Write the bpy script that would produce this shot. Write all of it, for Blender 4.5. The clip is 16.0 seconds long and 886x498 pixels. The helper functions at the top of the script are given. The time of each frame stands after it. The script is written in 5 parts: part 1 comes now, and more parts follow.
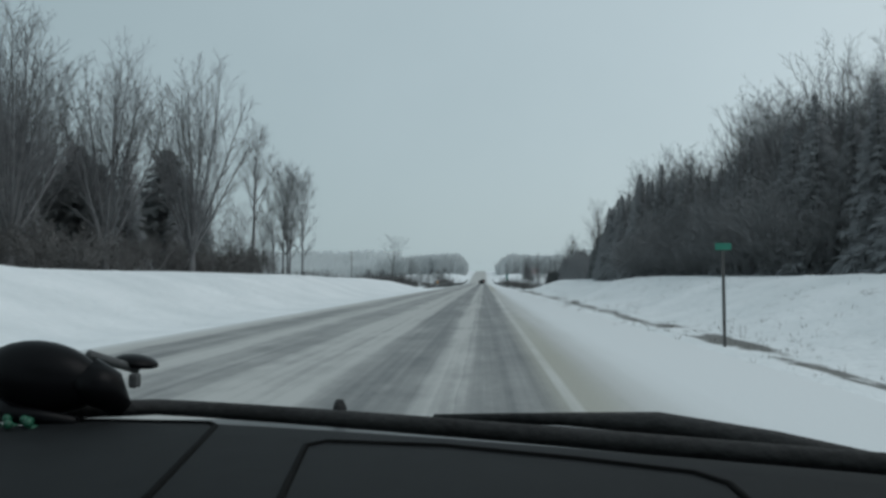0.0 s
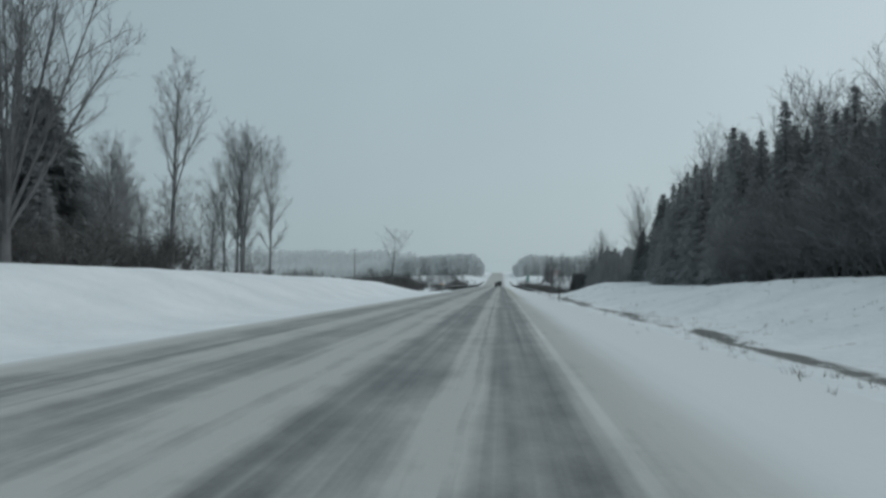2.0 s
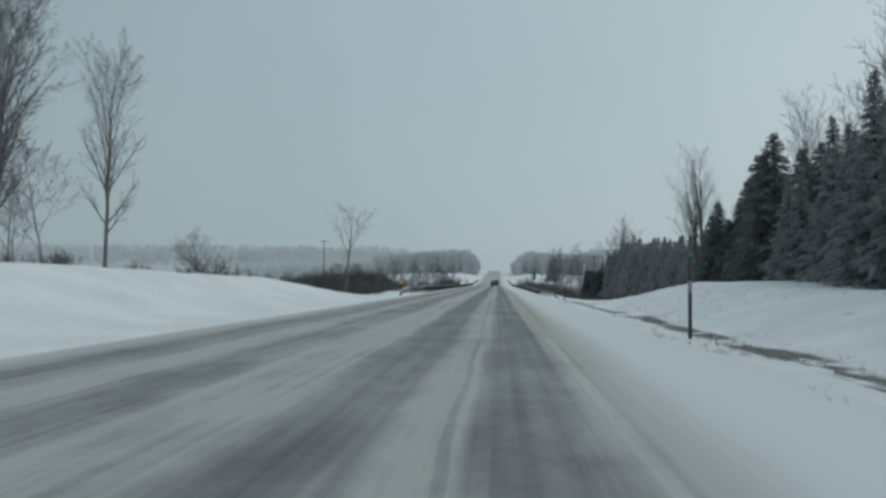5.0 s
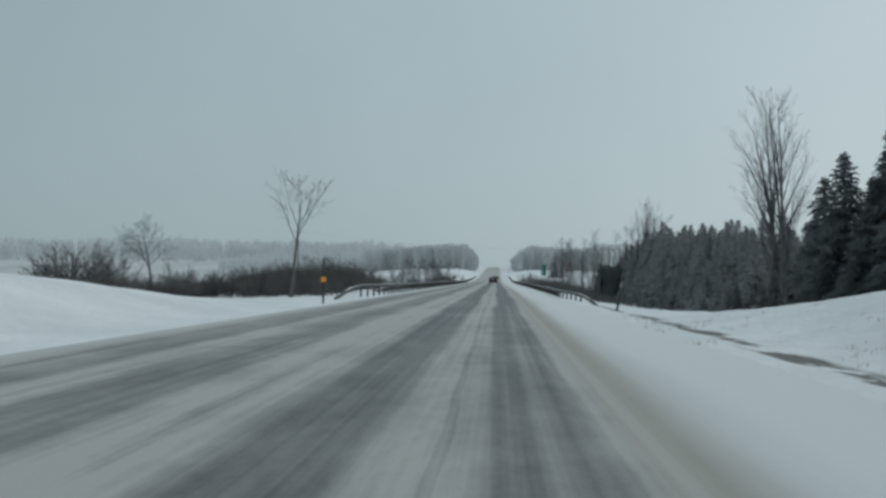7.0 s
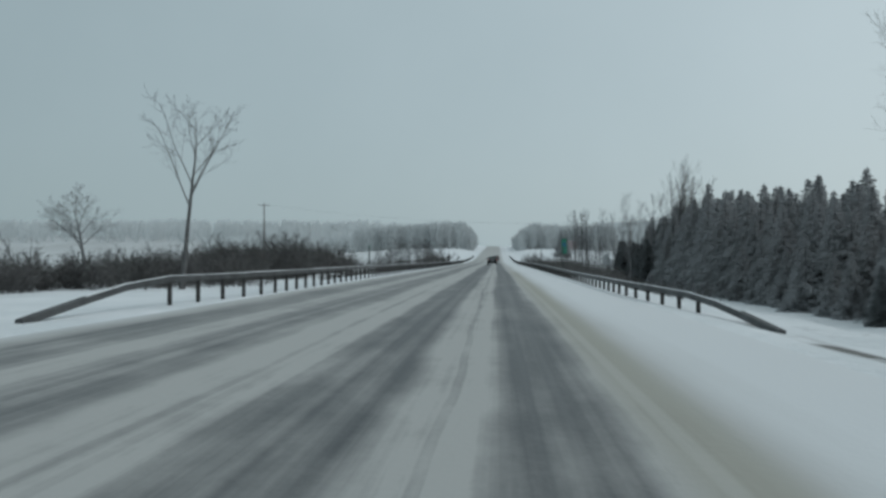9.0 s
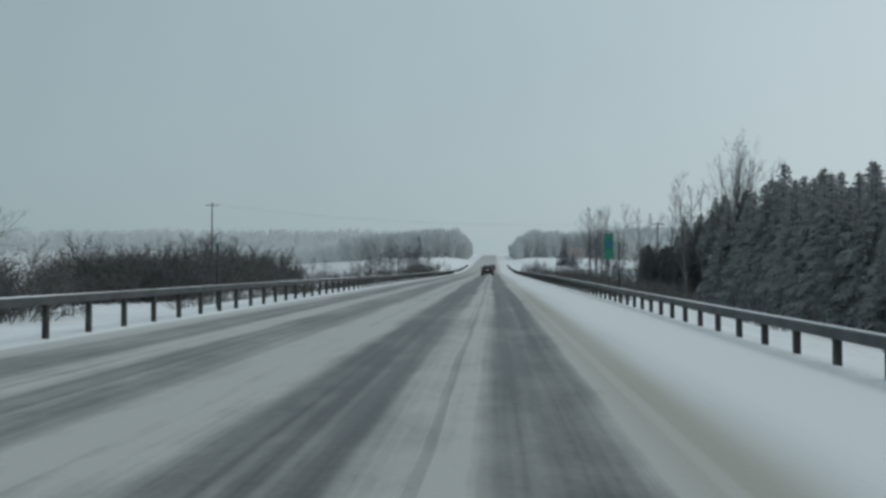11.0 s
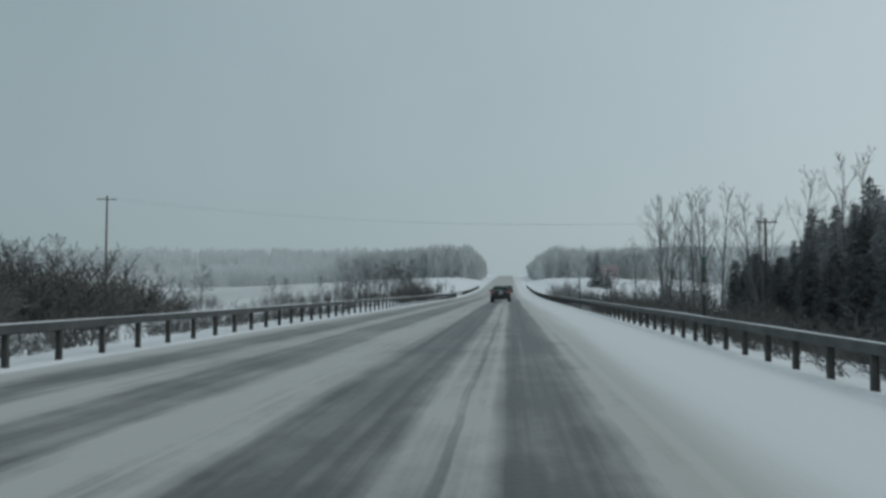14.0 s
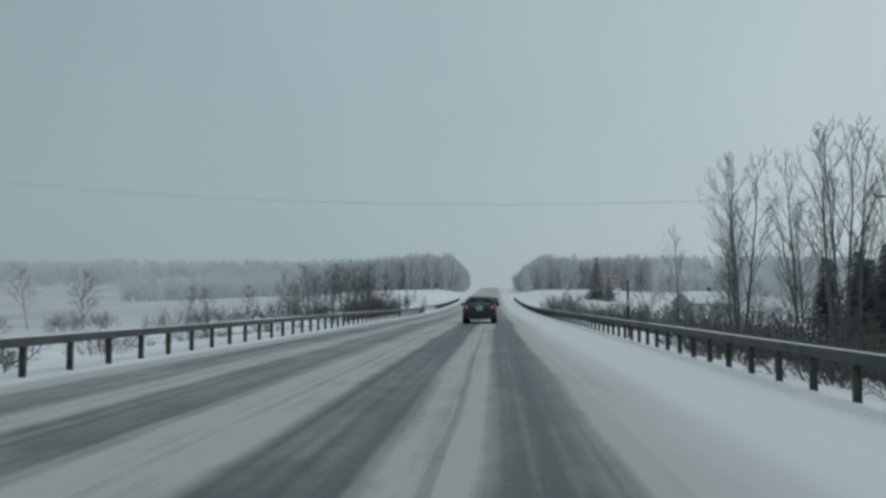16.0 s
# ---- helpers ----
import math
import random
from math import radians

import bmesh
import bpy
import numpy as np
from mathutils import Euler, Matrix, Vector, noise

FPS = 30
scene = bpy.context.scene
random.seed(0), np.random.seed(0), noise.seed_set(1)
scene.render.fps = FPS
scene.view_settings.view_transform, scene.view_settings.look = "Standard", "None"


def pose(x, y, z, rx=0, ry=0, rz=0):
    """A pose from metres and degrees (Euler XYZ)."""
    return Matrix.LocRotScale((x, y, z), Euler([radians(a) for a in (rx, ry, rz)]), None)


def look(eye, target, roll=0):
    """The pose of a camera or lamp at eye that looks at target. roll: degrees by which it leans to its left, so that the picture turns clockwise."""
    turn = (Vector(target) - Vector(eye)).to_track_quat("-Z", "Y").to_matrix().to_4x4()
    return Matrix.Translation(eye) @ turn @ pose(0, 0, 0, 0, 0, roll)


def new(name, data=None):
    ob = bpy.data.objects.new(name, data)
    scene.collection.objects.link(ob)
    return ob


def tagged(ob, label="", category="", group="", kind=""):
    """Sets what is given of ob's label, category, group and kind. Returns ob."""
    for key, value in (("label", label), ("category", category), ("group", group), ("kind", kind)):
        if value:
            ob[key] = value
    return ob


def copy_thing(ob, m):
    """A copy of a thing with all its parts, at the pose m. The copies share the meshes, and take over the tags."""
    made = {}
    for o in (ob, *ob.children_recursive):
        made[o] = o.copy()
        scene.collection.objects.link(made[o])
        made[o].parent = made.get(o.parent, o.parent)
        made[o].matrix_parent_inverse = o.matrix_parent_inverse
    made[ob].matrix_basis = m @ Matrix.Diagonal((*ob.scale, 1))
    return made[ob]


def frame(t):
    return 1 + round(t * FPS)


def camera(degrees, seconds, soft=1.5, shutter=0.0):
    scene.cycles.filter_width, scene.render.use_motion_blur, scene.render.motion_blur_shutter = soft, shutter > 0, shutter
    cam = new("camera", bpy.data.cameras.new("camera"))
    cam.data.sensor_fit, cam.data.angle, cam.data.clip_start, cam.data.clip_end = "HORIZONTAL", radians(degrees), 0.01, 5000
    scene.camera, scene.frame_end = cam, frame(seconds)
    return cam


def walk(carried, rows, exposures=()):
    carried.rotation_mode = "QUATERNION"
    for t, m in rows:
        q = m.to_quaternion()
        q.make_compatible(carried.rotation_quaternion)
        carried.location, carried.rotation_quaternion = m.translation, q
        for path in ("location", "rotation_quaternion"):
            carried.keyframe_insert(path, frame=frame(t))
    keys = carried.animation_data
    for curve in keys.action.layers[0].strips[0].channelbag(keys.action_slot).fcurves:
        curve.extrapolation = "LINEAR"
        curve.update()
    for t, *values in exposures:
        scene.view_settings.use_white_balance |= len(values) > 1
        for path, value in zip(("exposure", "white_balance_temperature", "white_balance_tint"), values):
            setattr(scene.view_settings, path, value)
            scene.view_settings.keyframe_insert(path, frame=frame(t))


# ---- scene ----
cam = camera(58.0, 16.0, soft=3.0)
# seconds, yaw, pitch, roll; the car that carries the camera goes straight ahead at one speed
SPEED, EYE = 14.5, 1.15
PATH = [
    (0, 2.91, 2.31, 0.38),
    (0.5, 3.20, 2.79, -0.06),
    (1, 3.79, 2.54, -0.09),
    (1.5, 4.30, 2.70, 0.05),
    (2, 4.11, 2.43, -0.17),
    (2.5, 3.96, 1.92, 0.25),
    (3, 3.99, 1.94, -0.04),
    (3.5, 3.92, 1.57, -0.09),
    (4, 3.91, 2.37, -0.45),
    (6.5, 3.88, 2.18, -0.53),
    (7, 3.85, 2.06, -0.52),
    (7.5, 3.68, 1.73, -0.20),
    (8, 3.62, 1.54, -0.35),
    (8.5, 3.83, 0.64, -0.18),
    (11, 3.59, 1.34, 0.16),
    (11.5, 2.39, 2.78, -0.20),
    (12, 3.01, 2.62, 0.02),
    (12.5, 3.42, 3.53, -0.31),
    (13, 3.87, 3.15, -0.19),
    (13.5, 4.40, 3.03, -0.04),
    (14, 4.77, 2.89, 0.08),
    (14.5, 4.55, 3.45, 0.68),
    (15, 4.14, 3.50, 1.11),
    (15.5, 3.73, 3.43, 0.48),
    (16, 3.70, 3.82, 0.23),
]
walk(cam, [(t, pose(0, SPEED * t, EYE, 90 + pitch, roll, yaw)) for t, yaw, pitch, roll in PATH],
     exposures=[(0, 0.22), (1.5, 0.22), (2.5, 0.06), (3.5, 0.0), (4.2, 0.05), (6.5, 0.12), (8.5, 0.13), (11, 0.15), (12.5, 0.17), (13.5, 0.02), (16, 0.07)])

# ---- light ----
world = bpy.data.worlds.new("overcast_sky")
scene.world = world
world.use_nodes = True
wn, wl = world.node_tree.nodes, world.node_tree.links
sky = wn.new("ShaderNodeTexSky")
sky.sky_type, sky.sun_disc = "NISHITA", False
sky.sun_elevation, sky.sun_rotation = radians(38), radians(60)
sky.air_density, sky.dust_density = 1.0, 4.0
dim = wn.new("ShaderNodeMix")
dim.data_type, dim.blend_type = "RGBA", "MULTIPLY"
dim.inputs[0].default_value = 1.0
dim.inputs[7].default_value = (0.09, 0.09, 0.09, 1)
cover = wn.new("ShaderNodeMix")
cover.data_type = "RGBA"
cover.inputs[0].default_value = 0.9
# the cloud is thinner, and brighter, towards the sun's side
coord, axis, side_mix = wn.new("ShaderNodeTexCoord"), wn.new("ShaderNodeSeparateXYZ"), wn.new("ShaderNodeMix")
span = wn.new("ShaderNodeMapRange")
span.inputs[1].default_value, span.inputs[2].default_value = -0.55, 0.5
side_mix.data_type = "RGBA"
side_mix.inputs[6].default_value, side_mix.inputs[7].default_value = (0.290, 0.375, 0.402, 1), (0.430, 0.528, 0.565, 1)
wl.new(coord.outputs["Generated"], axis.inputs[0])
cloud, mottle = wn.new("ShaderNodeTexNoise"), wn.new("ShaderNodeMath")
cloud.inputs["Scale"].default_value, cloud.inputs["Detail"].default_value, cloud.inputs["Roughness"].default_value = 2.2, 5, 0.6
mottle.operation, mottle.inputs[1].default_value = "MULTIPLY_ADD", 0.5
lifted = wn.new("ShaderNodeMath")
lifted.operation, lifted.inputs[1].default_value = "SUBTRACT", 0.25
wl.new(coord.outputs["Generated"], cloud.inputs["Vector"])
wl.new(cloud.outputs[0], mottle.inputs[0])
wl.new(axis.outputs[0], mottle.inputs[2])
wl.new(mottle.outputs[0], lifted.inputs[0])
wl.new(lifted.outputs[0], span.inputs[0])
wl.new(span.outputs[0], side_mix.inputs[0])
wl.new(side_mix.outputs[2], cover.inputs[7])
wl.new(sky.outputs[0], dim.inputs[6])
wl.new(dim.outputs[2], cover.inputs[6])
wl.new(cover.outputs[2], wn["Background"].inputs[0])
wn["Background"].inputs[1].default_value = 1.0

sun = new("sun", bpy.data.lights.new("sun", "SUN"))
sun.data.energy, sun.data.angle, sun.data.color = 0.6, radians(40), (0.98, 0.985, 1.0)
sun.matrix_world = look((40, 60, 60), (0, 80, 0))


# ---- materials ----
def material(name, a, b, scale=3.0, rough=0.8, bump=0.2, metal=0.0, fine=20.0, coat=0.0, shift=0.25):
    """A surface that goes between two colours at two scales, with relief."""
    m = bpy.data.materials.new(name)
    m.use_nodes = True
    n, l = m.node_tree.nodes, m.node_tree.links
    bsdf = n["Principled BSDF"]
    geo = n.new("ShaderNodeNewGeometry")
    big, small = n.new("ShaderNodeTexNoise"), n.new("ShaderNodeTexNoise")
    big.inputs["Scale"].default_value, small.inputs["Scale"].default_value = scale, scale * fine
    big.inputs["Detail"].default_value, small.inputs["Detail"].default_value = 4, 3
    add = n.new("ShaderNodeMath")
    add.operation = "MULTIPLY_ADD"
    add.inputs[1].default_value = shift
    ramp = n.new("ShaderNodeMapRange")
    ramp.inputs[1].default_value, ramp.inputs[2].default_value = 0.4 + shift / 2 - 0.1, 0.6 + shift / 2 + 0.1
    mix = n.new("ShaderNodeMix")
    mix.data_type = "RGBA"
    mix.inputs[6].default_value, mix.inputs[7].default_value = (*a, 1), (*b, 1)
    l.new(geo.outputs["Position"], big.inputs["Vector"])
    l.new(geo.outputs["Position"], small.inputs["Vector"])
    l.new(small.outputs[0], add.inputs[0])
    l.new(big.outputs[0], add.inputs[2])
    l.new(add.outputs[0], ramp.inputs[0])
    l.new(ramp.outputs[0], mix.inputs[0])
    l.new(mix.outputs[2], bsdf.inputs["Base Color"])
    bsdf.inputs["Roughness"].default_value, bsdf.inputs["Metallic"].default_value = rough, metal
    bsdf.inputs["Coat Weight"].default_value = coat
    if bump:
        bp = n.new("ShaderNodeBump")
        bp.inputs["Strength"].default_value, bp.inputs["Distance"].default_value = bump, 0.03
        l.new(small.outputs[0], bp.inputs["Height"])
        l.new(bp.outputs[0], bsdf.inputs["Normal"])
    return m


def nodes_of(m):
    return m.node_tree.nodes, m.node_tree.links


def see_through(m, share):
    """Lets part of the light through, as thin leaves and fine twigs do."""
    n, l = nodes_of(m)
    thin, both = n.new("ShaderNodeBsdfTranslucent"), n.new("ShaderNodeMixShader")
    both.inputs[0].default_value = share
    l.new(n["Principled BSDF"].inputs["Base Color"].links[0].from_socket, thin.inputs["Color"])
    l.new(n["Principled BSDF"].outputs[0], both.inputs[1])
    l.new(thin.outputs[0], both.inputs[2])
    l.new(both.outputs[0], n["Material Output"].inputs["Surface"])


BARK = material("grey_bark", (0.20, 0.20, 0.203), (0.33, 0.332, 0.338), 1.5, 0.9, 0.4)
BARK_MID = material("mid_grey_bark", (0.10, 0.10, 0.103), (0.175, 0.176, 0.18), 1.5, 0.9, 0.4)
# lighter copy of the bark, with thin haze put into its colour
BARK_THIN_HAZE = material("thinly_hazed_bark", (0.15, 0.151, 0.155), (0.235, 0.237, 0.242), 1.5, 0.9, 0.4)
BARK_DARK = material("dark_bark", (0.07, 0.069, 0.069), (0.13, 0.128, 0.127), 1.5, 0.9, 0.4)
# palest bark: haze of the distance is put into the colour
BARK_HAZE = material("hazed_bark", (0.26, 0.27, 0.275), (0.40, 0.41, 0.415), 1.2, 0.9, 0.3)
# haze is put into both needle colours, far lighter than spruce itself
NEEDLES = material("haze_lightened_spruce_needles", (0.32, 0.328, 0.337), (0.36, 0.368, 0.377), 0.8, 0.85, 0.0)
NEEDLES_HAZE = material("hazed_needles", (0.36, 0.368, 0.378), (0.405, 0.415, 0.424), 0.7, 0.85, 0.0)


def feathered(m, scale, holes):
    """Needles: the boughs are full of small gaps, and light comes through them."""
    see_through(m, 0.5)
    n, l = nodes_of(m)
    geo, tex, cut = n.new("ShaderNodeNewGeometry"), n.new("ShaderNodeTexNoise"), n.new("ShaderNodeMath")
    tex.inputs["Scale"].default_value, tex.inputs["Detail"].default_value, tex.inputs["Roughness"].default_value = scale, 3, 0.6
    cut.operation = "GREATER_THAN"
    cut.inputs[1].default_value = holes
    l.new(geo.outputs["Position"], tex.inputs["Vector"])
    l.new(tex.outputs[0], cut.inputs[0])
    clear, whole = n.new("ShaderNodeBsdfTransparent"), n.new("ShaderNodeMixShader")
    l.new(cut.outputs[0], whole.inputs[0])
    l.new(clear.outputs[0], whole.inputs[1])
    l.new(n["Material Output"].inputs["Surface"].links[0].from_socket, whole.inputs[2])
    l.new(whole.outputs[0], n["Material Output"].inputs["Surface"])


NEEDLES_DARK = material("dark_spruce_needles", (0.15, 0.161, 0.164), (0.19, 0.203, 0.206), 0.8, 0.85, 0.0)
feathered(NEEDLES_DARK, 7.0, 0.42)
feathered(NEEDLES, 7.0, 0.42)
feathered(NEEDLES_HAZE, 7.0, 0.43)
# distance haze is put into these wood colours, the farther the paler
FAR_WOOD = material("hazed_hill_wood", (0.57, 0.595, 0.60), (0.65, 0.67, 0.675), 0.05, 0.95, 0.0, fine=8)
FAR_WOOD_PALE = material("thickly_hazed_hill_wood", (0.70, 0.725, 0.73), (0.78, 0.80, 0.805), 0.05, 0.95, 0.0, fine=8)
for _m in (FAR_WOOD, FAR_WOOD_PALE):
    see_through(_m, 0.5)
STEEL = material("weathered_galvanised_steel", (0.050, 0.053, 0.054), (0.10, 0.104, 0.106), 2.0, 0.75, 0.1)
RUST = material("weathered_steel_post", (0.045, 0.045, 0.043), (0.09, 0.088, 0.085), 4.0, 0.85, 0.2)
POLE = material("weathered_wood_pole", (0.09, 0.08, 0.07), (0.17, 0.155, 0.14), 3.0, 0.9, 0.3)
CABLE = material("cable_grey", (0.24, 0.25, 0.26), (0.30, 0.31, 0.32), 3.0, 0.7, 0.0)
PAINT = material("black_car_paint", (0.007, 0.008, 0.010), (0.013, 0.014, 0.016), 2.0, 0.42, 0.0, coat=0.12)
GLASS = material("tinted_glass", (0.10, 0.14, 0.14), (0.15, 0.20, 0.195), 1.0, 0.05, 0.0)
TINT = material("clear_tinted_car_glass", (0.02, 0.025, 0.025), (0.03, 0.035, 0.035), 1.0, 0.03, 0.0)


def clear(m, tint, share):
    """A pane that is mostly looked through."""
    n, l = nodes_of(m)
    gap, both = n.new("ShaderNodeBsdfTransparent"), n.new("ShaderNodeMixShader")
    gap.inputs[0].default_value = (*tint, 1)
    both.inputs[0].default_value = share
    l.new(n["Principled BSDF"].outputs[0], both.inputs[1])
    l.new(gap.outputs[0], both.inputs[2])
    l.new(both.outputs[0], n["Material Output"].inputs["Surface"])


clear(TINT, (0.62, 0.72, 0.70), 0.8)
RUBBER = material("tyre_rubber", (0.012, 0.012, 0.012), (0.05, 0.05, 0.05), 5.0, 0.85, 0.2)
ALLOY = material("alloy_rim", (0.25, 0.25, 0.26), (0.42, 0.42, 0.43), 6.0, 0.35, 0.0, metal=0.8)
CHROME = material("chrome", (0.6, 0.6, 0.6), (0.75, 0.75, 0.75), 6.0, 0.15, 0.0, metal=1.0)
WHITE = material("white_plate", (0.55, 0.56, 0.57), (0.7, 0.7, 0.7), 6.0, 0.5, 0.0)
DULLWHITE = material("dull_reflector", (0.22, 0.225, 0.225), (0.32, 0.325, 0.325), 6.0, 0.6, 0.0)
DARKBAR = material("dark_lettering", (0.05, 0.06, 0.09), (0.09, 0.1, 0.13), 6.0, 0.5, 0.0)
BEAD = material("green_bead", (0.004, 0.06, 0.03), (0.008, 0.09, 0.05), 20.0, 0.5, 0.0)
GREEN = material("green_sign_sheet", (0.005, 0.13, 0.085), (0.015, 0.19, 0.13), 1.5, 0.45, 0.0)
PALEGREEN = material("pale_lettering", (0.03, 0.19, 0.135), (0.05, 0.23, 0.165), 6.0, 0.5, 0.0)
BLUE = material("blue_sign_panel", (0.02, 0.10, 0.20), (0.03, 0.14, 0.25), 1.5, 0.45, 0.0)
ORANGE = material("orange_reflector", (0.75, 0.28, 0.02), (0.85, 0.38, 0.04), 5.0, 0.4, 0.0)
REDBOARD = material("pale_red_board", (0.36, 0.26, 0.26), (0.46, 0.36, 0.355), 2.0, 0.8, 0.1)
STAKE = material("dark_snow_stake", (0.02, 0.028, 0.025), (0.05, 0.06, 0.055), 5.0, 0.7, 0.1)
REDLENS = material("red_lamp_lens", (0.24, 0.02, 0.015), (0.34, 0.03, 0.022), 8.0, 0.15, 0.0)
BRUSH = material("bare_brush", (0.075, 0.072, 0.07), (0.14, 0.137, 0.134), 1.0, 0.95, 0.2)
# brush colour lightened to stand for haze over the distant shrubs
BRUSH_HAZE = material("hazed_brush", (0.20, 0.20, 0.20), (0.32, 0.325, 0.33), 1.0, 0.95, 0.2)
GRASS = material("dead_grass", (0.07, 0.065, 0.055), (0.14, 0.13, 0.11), 3.0, 0.95, 0.2)
_n, _l = nodes_of(REDLENS)
_n["Principled BSDF"].inputs["Emission Color"].default_value = (1.0, 0.10, 0.06, 1)
_n["Principled BSDF"].inputs["Emission Strength"].default_value = 0.10


def snow_ground():
    """Snow, with dirt and dead grass showing through along the ditch line beside the shoulder."""
    m = material("roadside_snow", (0.65, 0.685, 0.70), (0.77, 0.795, 0.81), 0.35, 0.75, 0.35, fine=12)
    n, l = nodes_of(m)
    bsdf = n["Principled BSDF"]
    old = bsdf.inputs["Base Color"].links[0].from_socket
    geo = n.new("ShaderNodeNewGeometry")
    sep = n.new("ShaderNodeSeparateXYZ")
    l.new(geo.outputs["Position"], sep.inputs[0])
    wob = n.new("ShaderNodeTexNoise")
    wob.inputs["Scale"].default_value, wob.inputs["Detail"].default_value = 0.16, 3
    squash = n.new("ShaderNodeMapping")
    squash.inputs["Scale"].default_value = (1.0, 0.45, 1.0)
    l.new(geo.outputs["Position"], squash.inputs[0])
    l.new(squash.outputs[0], wob.inputs["Vector"])

    def calc(op, a, b=None, c=None):
        q = n.new("ShaderNodeMath")
        q.operation = op
        for i, v in enumerate((a, b, c)):
            if v is None:
                continue
            if isinstance(v, (int, float)):
                q.inputs[i].default_value = v
            else:
                l.new(v, q.inputs[i])
        return q.outputs[0]

    pull = n.new("ShaderNodeMapRange")
    pull.inputs[1].default_value, pull.inputs[2].default_value, pull.inputs[3].default_value, pull.inputs[4].default_value = 18, 45, 0.45, 0.0
    l.new(sep.outputs[1], pull.inputs[0])
    off = calc("ADD", calc("MULTIPLY_ADD", wob.outputs[0], 2.4, -6.75), pull.outputs[0])
    dist = calc("ABSOLUTE", calc("ADD", sep.outputs[0], off))
    band = calc("SMOOTH_MIN", calc("MULTIPLY_ADD", dist, -1.9, 1.0), 1.0, 0.1)
    patch = n.new("ShaderNodeTexNoise")
    patch.inputs["Scale"].default_value, patch.inputs["Detail"].default_value, patch.inputs["Roughness"].default_value = 0.55, 8, 0.68
    l.new(squash.outputs[0], patch.inputs["Vector"])
    grow = calc("MULTIPLY_ADD", patch.outputs[0], 9.0, -4.1)
    near = n.new("ShaderNodeMapRange")
    near.inputs[1].default_value, near.inputs[2].default_value, near.inputs[3].default_value, near.inputs[4].default_value = 120, 160, 1, 0
    l.new(sep.outputs[1], near.inputs[0])
    mask = calc("MULTIPLY", calc("MULTIPLY", calc("MAXIMUM", band, 0.0), calc("MAXIMUM", grow, 0.0)), near.outputs[0])
    mask = calc("MINIMUM", calc("MULTIPLY", mask, 3.2), 0.92)
    # thin cover on the slope above: specks of grass
    speck = n.new("ShaderNodeTexNoise")
    speck.inputs["Scale"].default_value, speck.inputs["Detail"].default_value, speck.inputs["Roughness"].default_value = 1.6, 7, 0.75
    l.new(geo.outputs["Position"], speck.inputs["Vector"])
    bits = calc("MINIMUM", calc("MAXIMUM", calc("MULTIPLY_ADD", speck.outputs[0], 9.0, -5.45), 0.0), 0.6)
    right = n.new("ShaderNodeMapRange")
    right.inputs[1].default_value, right.inputs[2].default_value = 5.0, 7.0
    l.new(sep.outputs[0], right.inputs[0])
    mask = calc("MAXIMUM", mask, calc("MULTIPLY", bits, right.outputs[0]))
    # grey painted into the far fields in place of haze
    haze_side = n.new("ShaderNodeMapRange")
    haze_side.inputs[1].default_value, haze_side.inputs[2].default_value = 24.0, 60.0
    l.new(calc("ABSOLUTE", sep.outputs[0]), haze_side.inputs[0])
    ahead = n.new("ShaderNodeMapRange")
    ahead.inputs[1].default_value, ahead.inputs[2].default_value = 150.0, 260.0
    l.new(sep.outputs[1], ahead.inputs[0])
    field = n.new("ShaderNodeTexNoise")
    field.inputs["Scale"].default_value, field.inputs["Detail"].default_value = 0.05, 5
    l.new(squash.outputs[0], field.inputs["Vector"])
    haze_share = calc("MULTIPLY", calc("MULTIPLY", haze_side.outputs[0], ahead.outputs[0]), calc("MULTIPLY_ADD", field.outputs[0], 0.9, 0.15))
    haze_grey = n.new("ShaderNodeMix")
    haze_grey.data_type = "RGBA"
    haze_grey.inputs[7].default_value = (0.36, 0.37, 0.365, 1)
    l.new(haze_share, haze_grey.inputs[0])
    l.new(old, haze_grey.inputs[6])
    old = haze_grey.outputs[2]
    dirt = n.new("ShaderNodeMix")
    dirt.data_type = "RGBA"
    dirt.inputs[7].default_value = (0.085, 0.083, 0.075, 1)
    l.new(mask, dirt.inputs[0])
    l.new(old, dirt.inputs[6])
    l.new(dirt.outputs[2], bsdf.inputs["Base Color"])
    # wind-packed lumps
    lump = n.new("ShaderNodeTexNoise")
    lump.inputs["Scale"].default_value, lump.inputs["Detail"].default_value, lump.inputs["Roughness"].default_value = 1.7, 6, 0.6
    l.new(geo.outputs["Position"], lump.inputs["Vector"])
    relief = n.new("ShaderNodeBump")
    relief.inputs["Strength"].default_value, relief.inputs["Distance"].default_value = 0.75, 0.22
    l.new(lump.outputs[0], relief.inputs["Height"])
    if bsdf.inputs["Normal"].links:
        l.new(bsdf.inputs["Normal"].links[0].from_socket, relief.inputs["Normal"])
    l.new(relief.outputs[0], bsdf.inputs["Normal"])
    return m


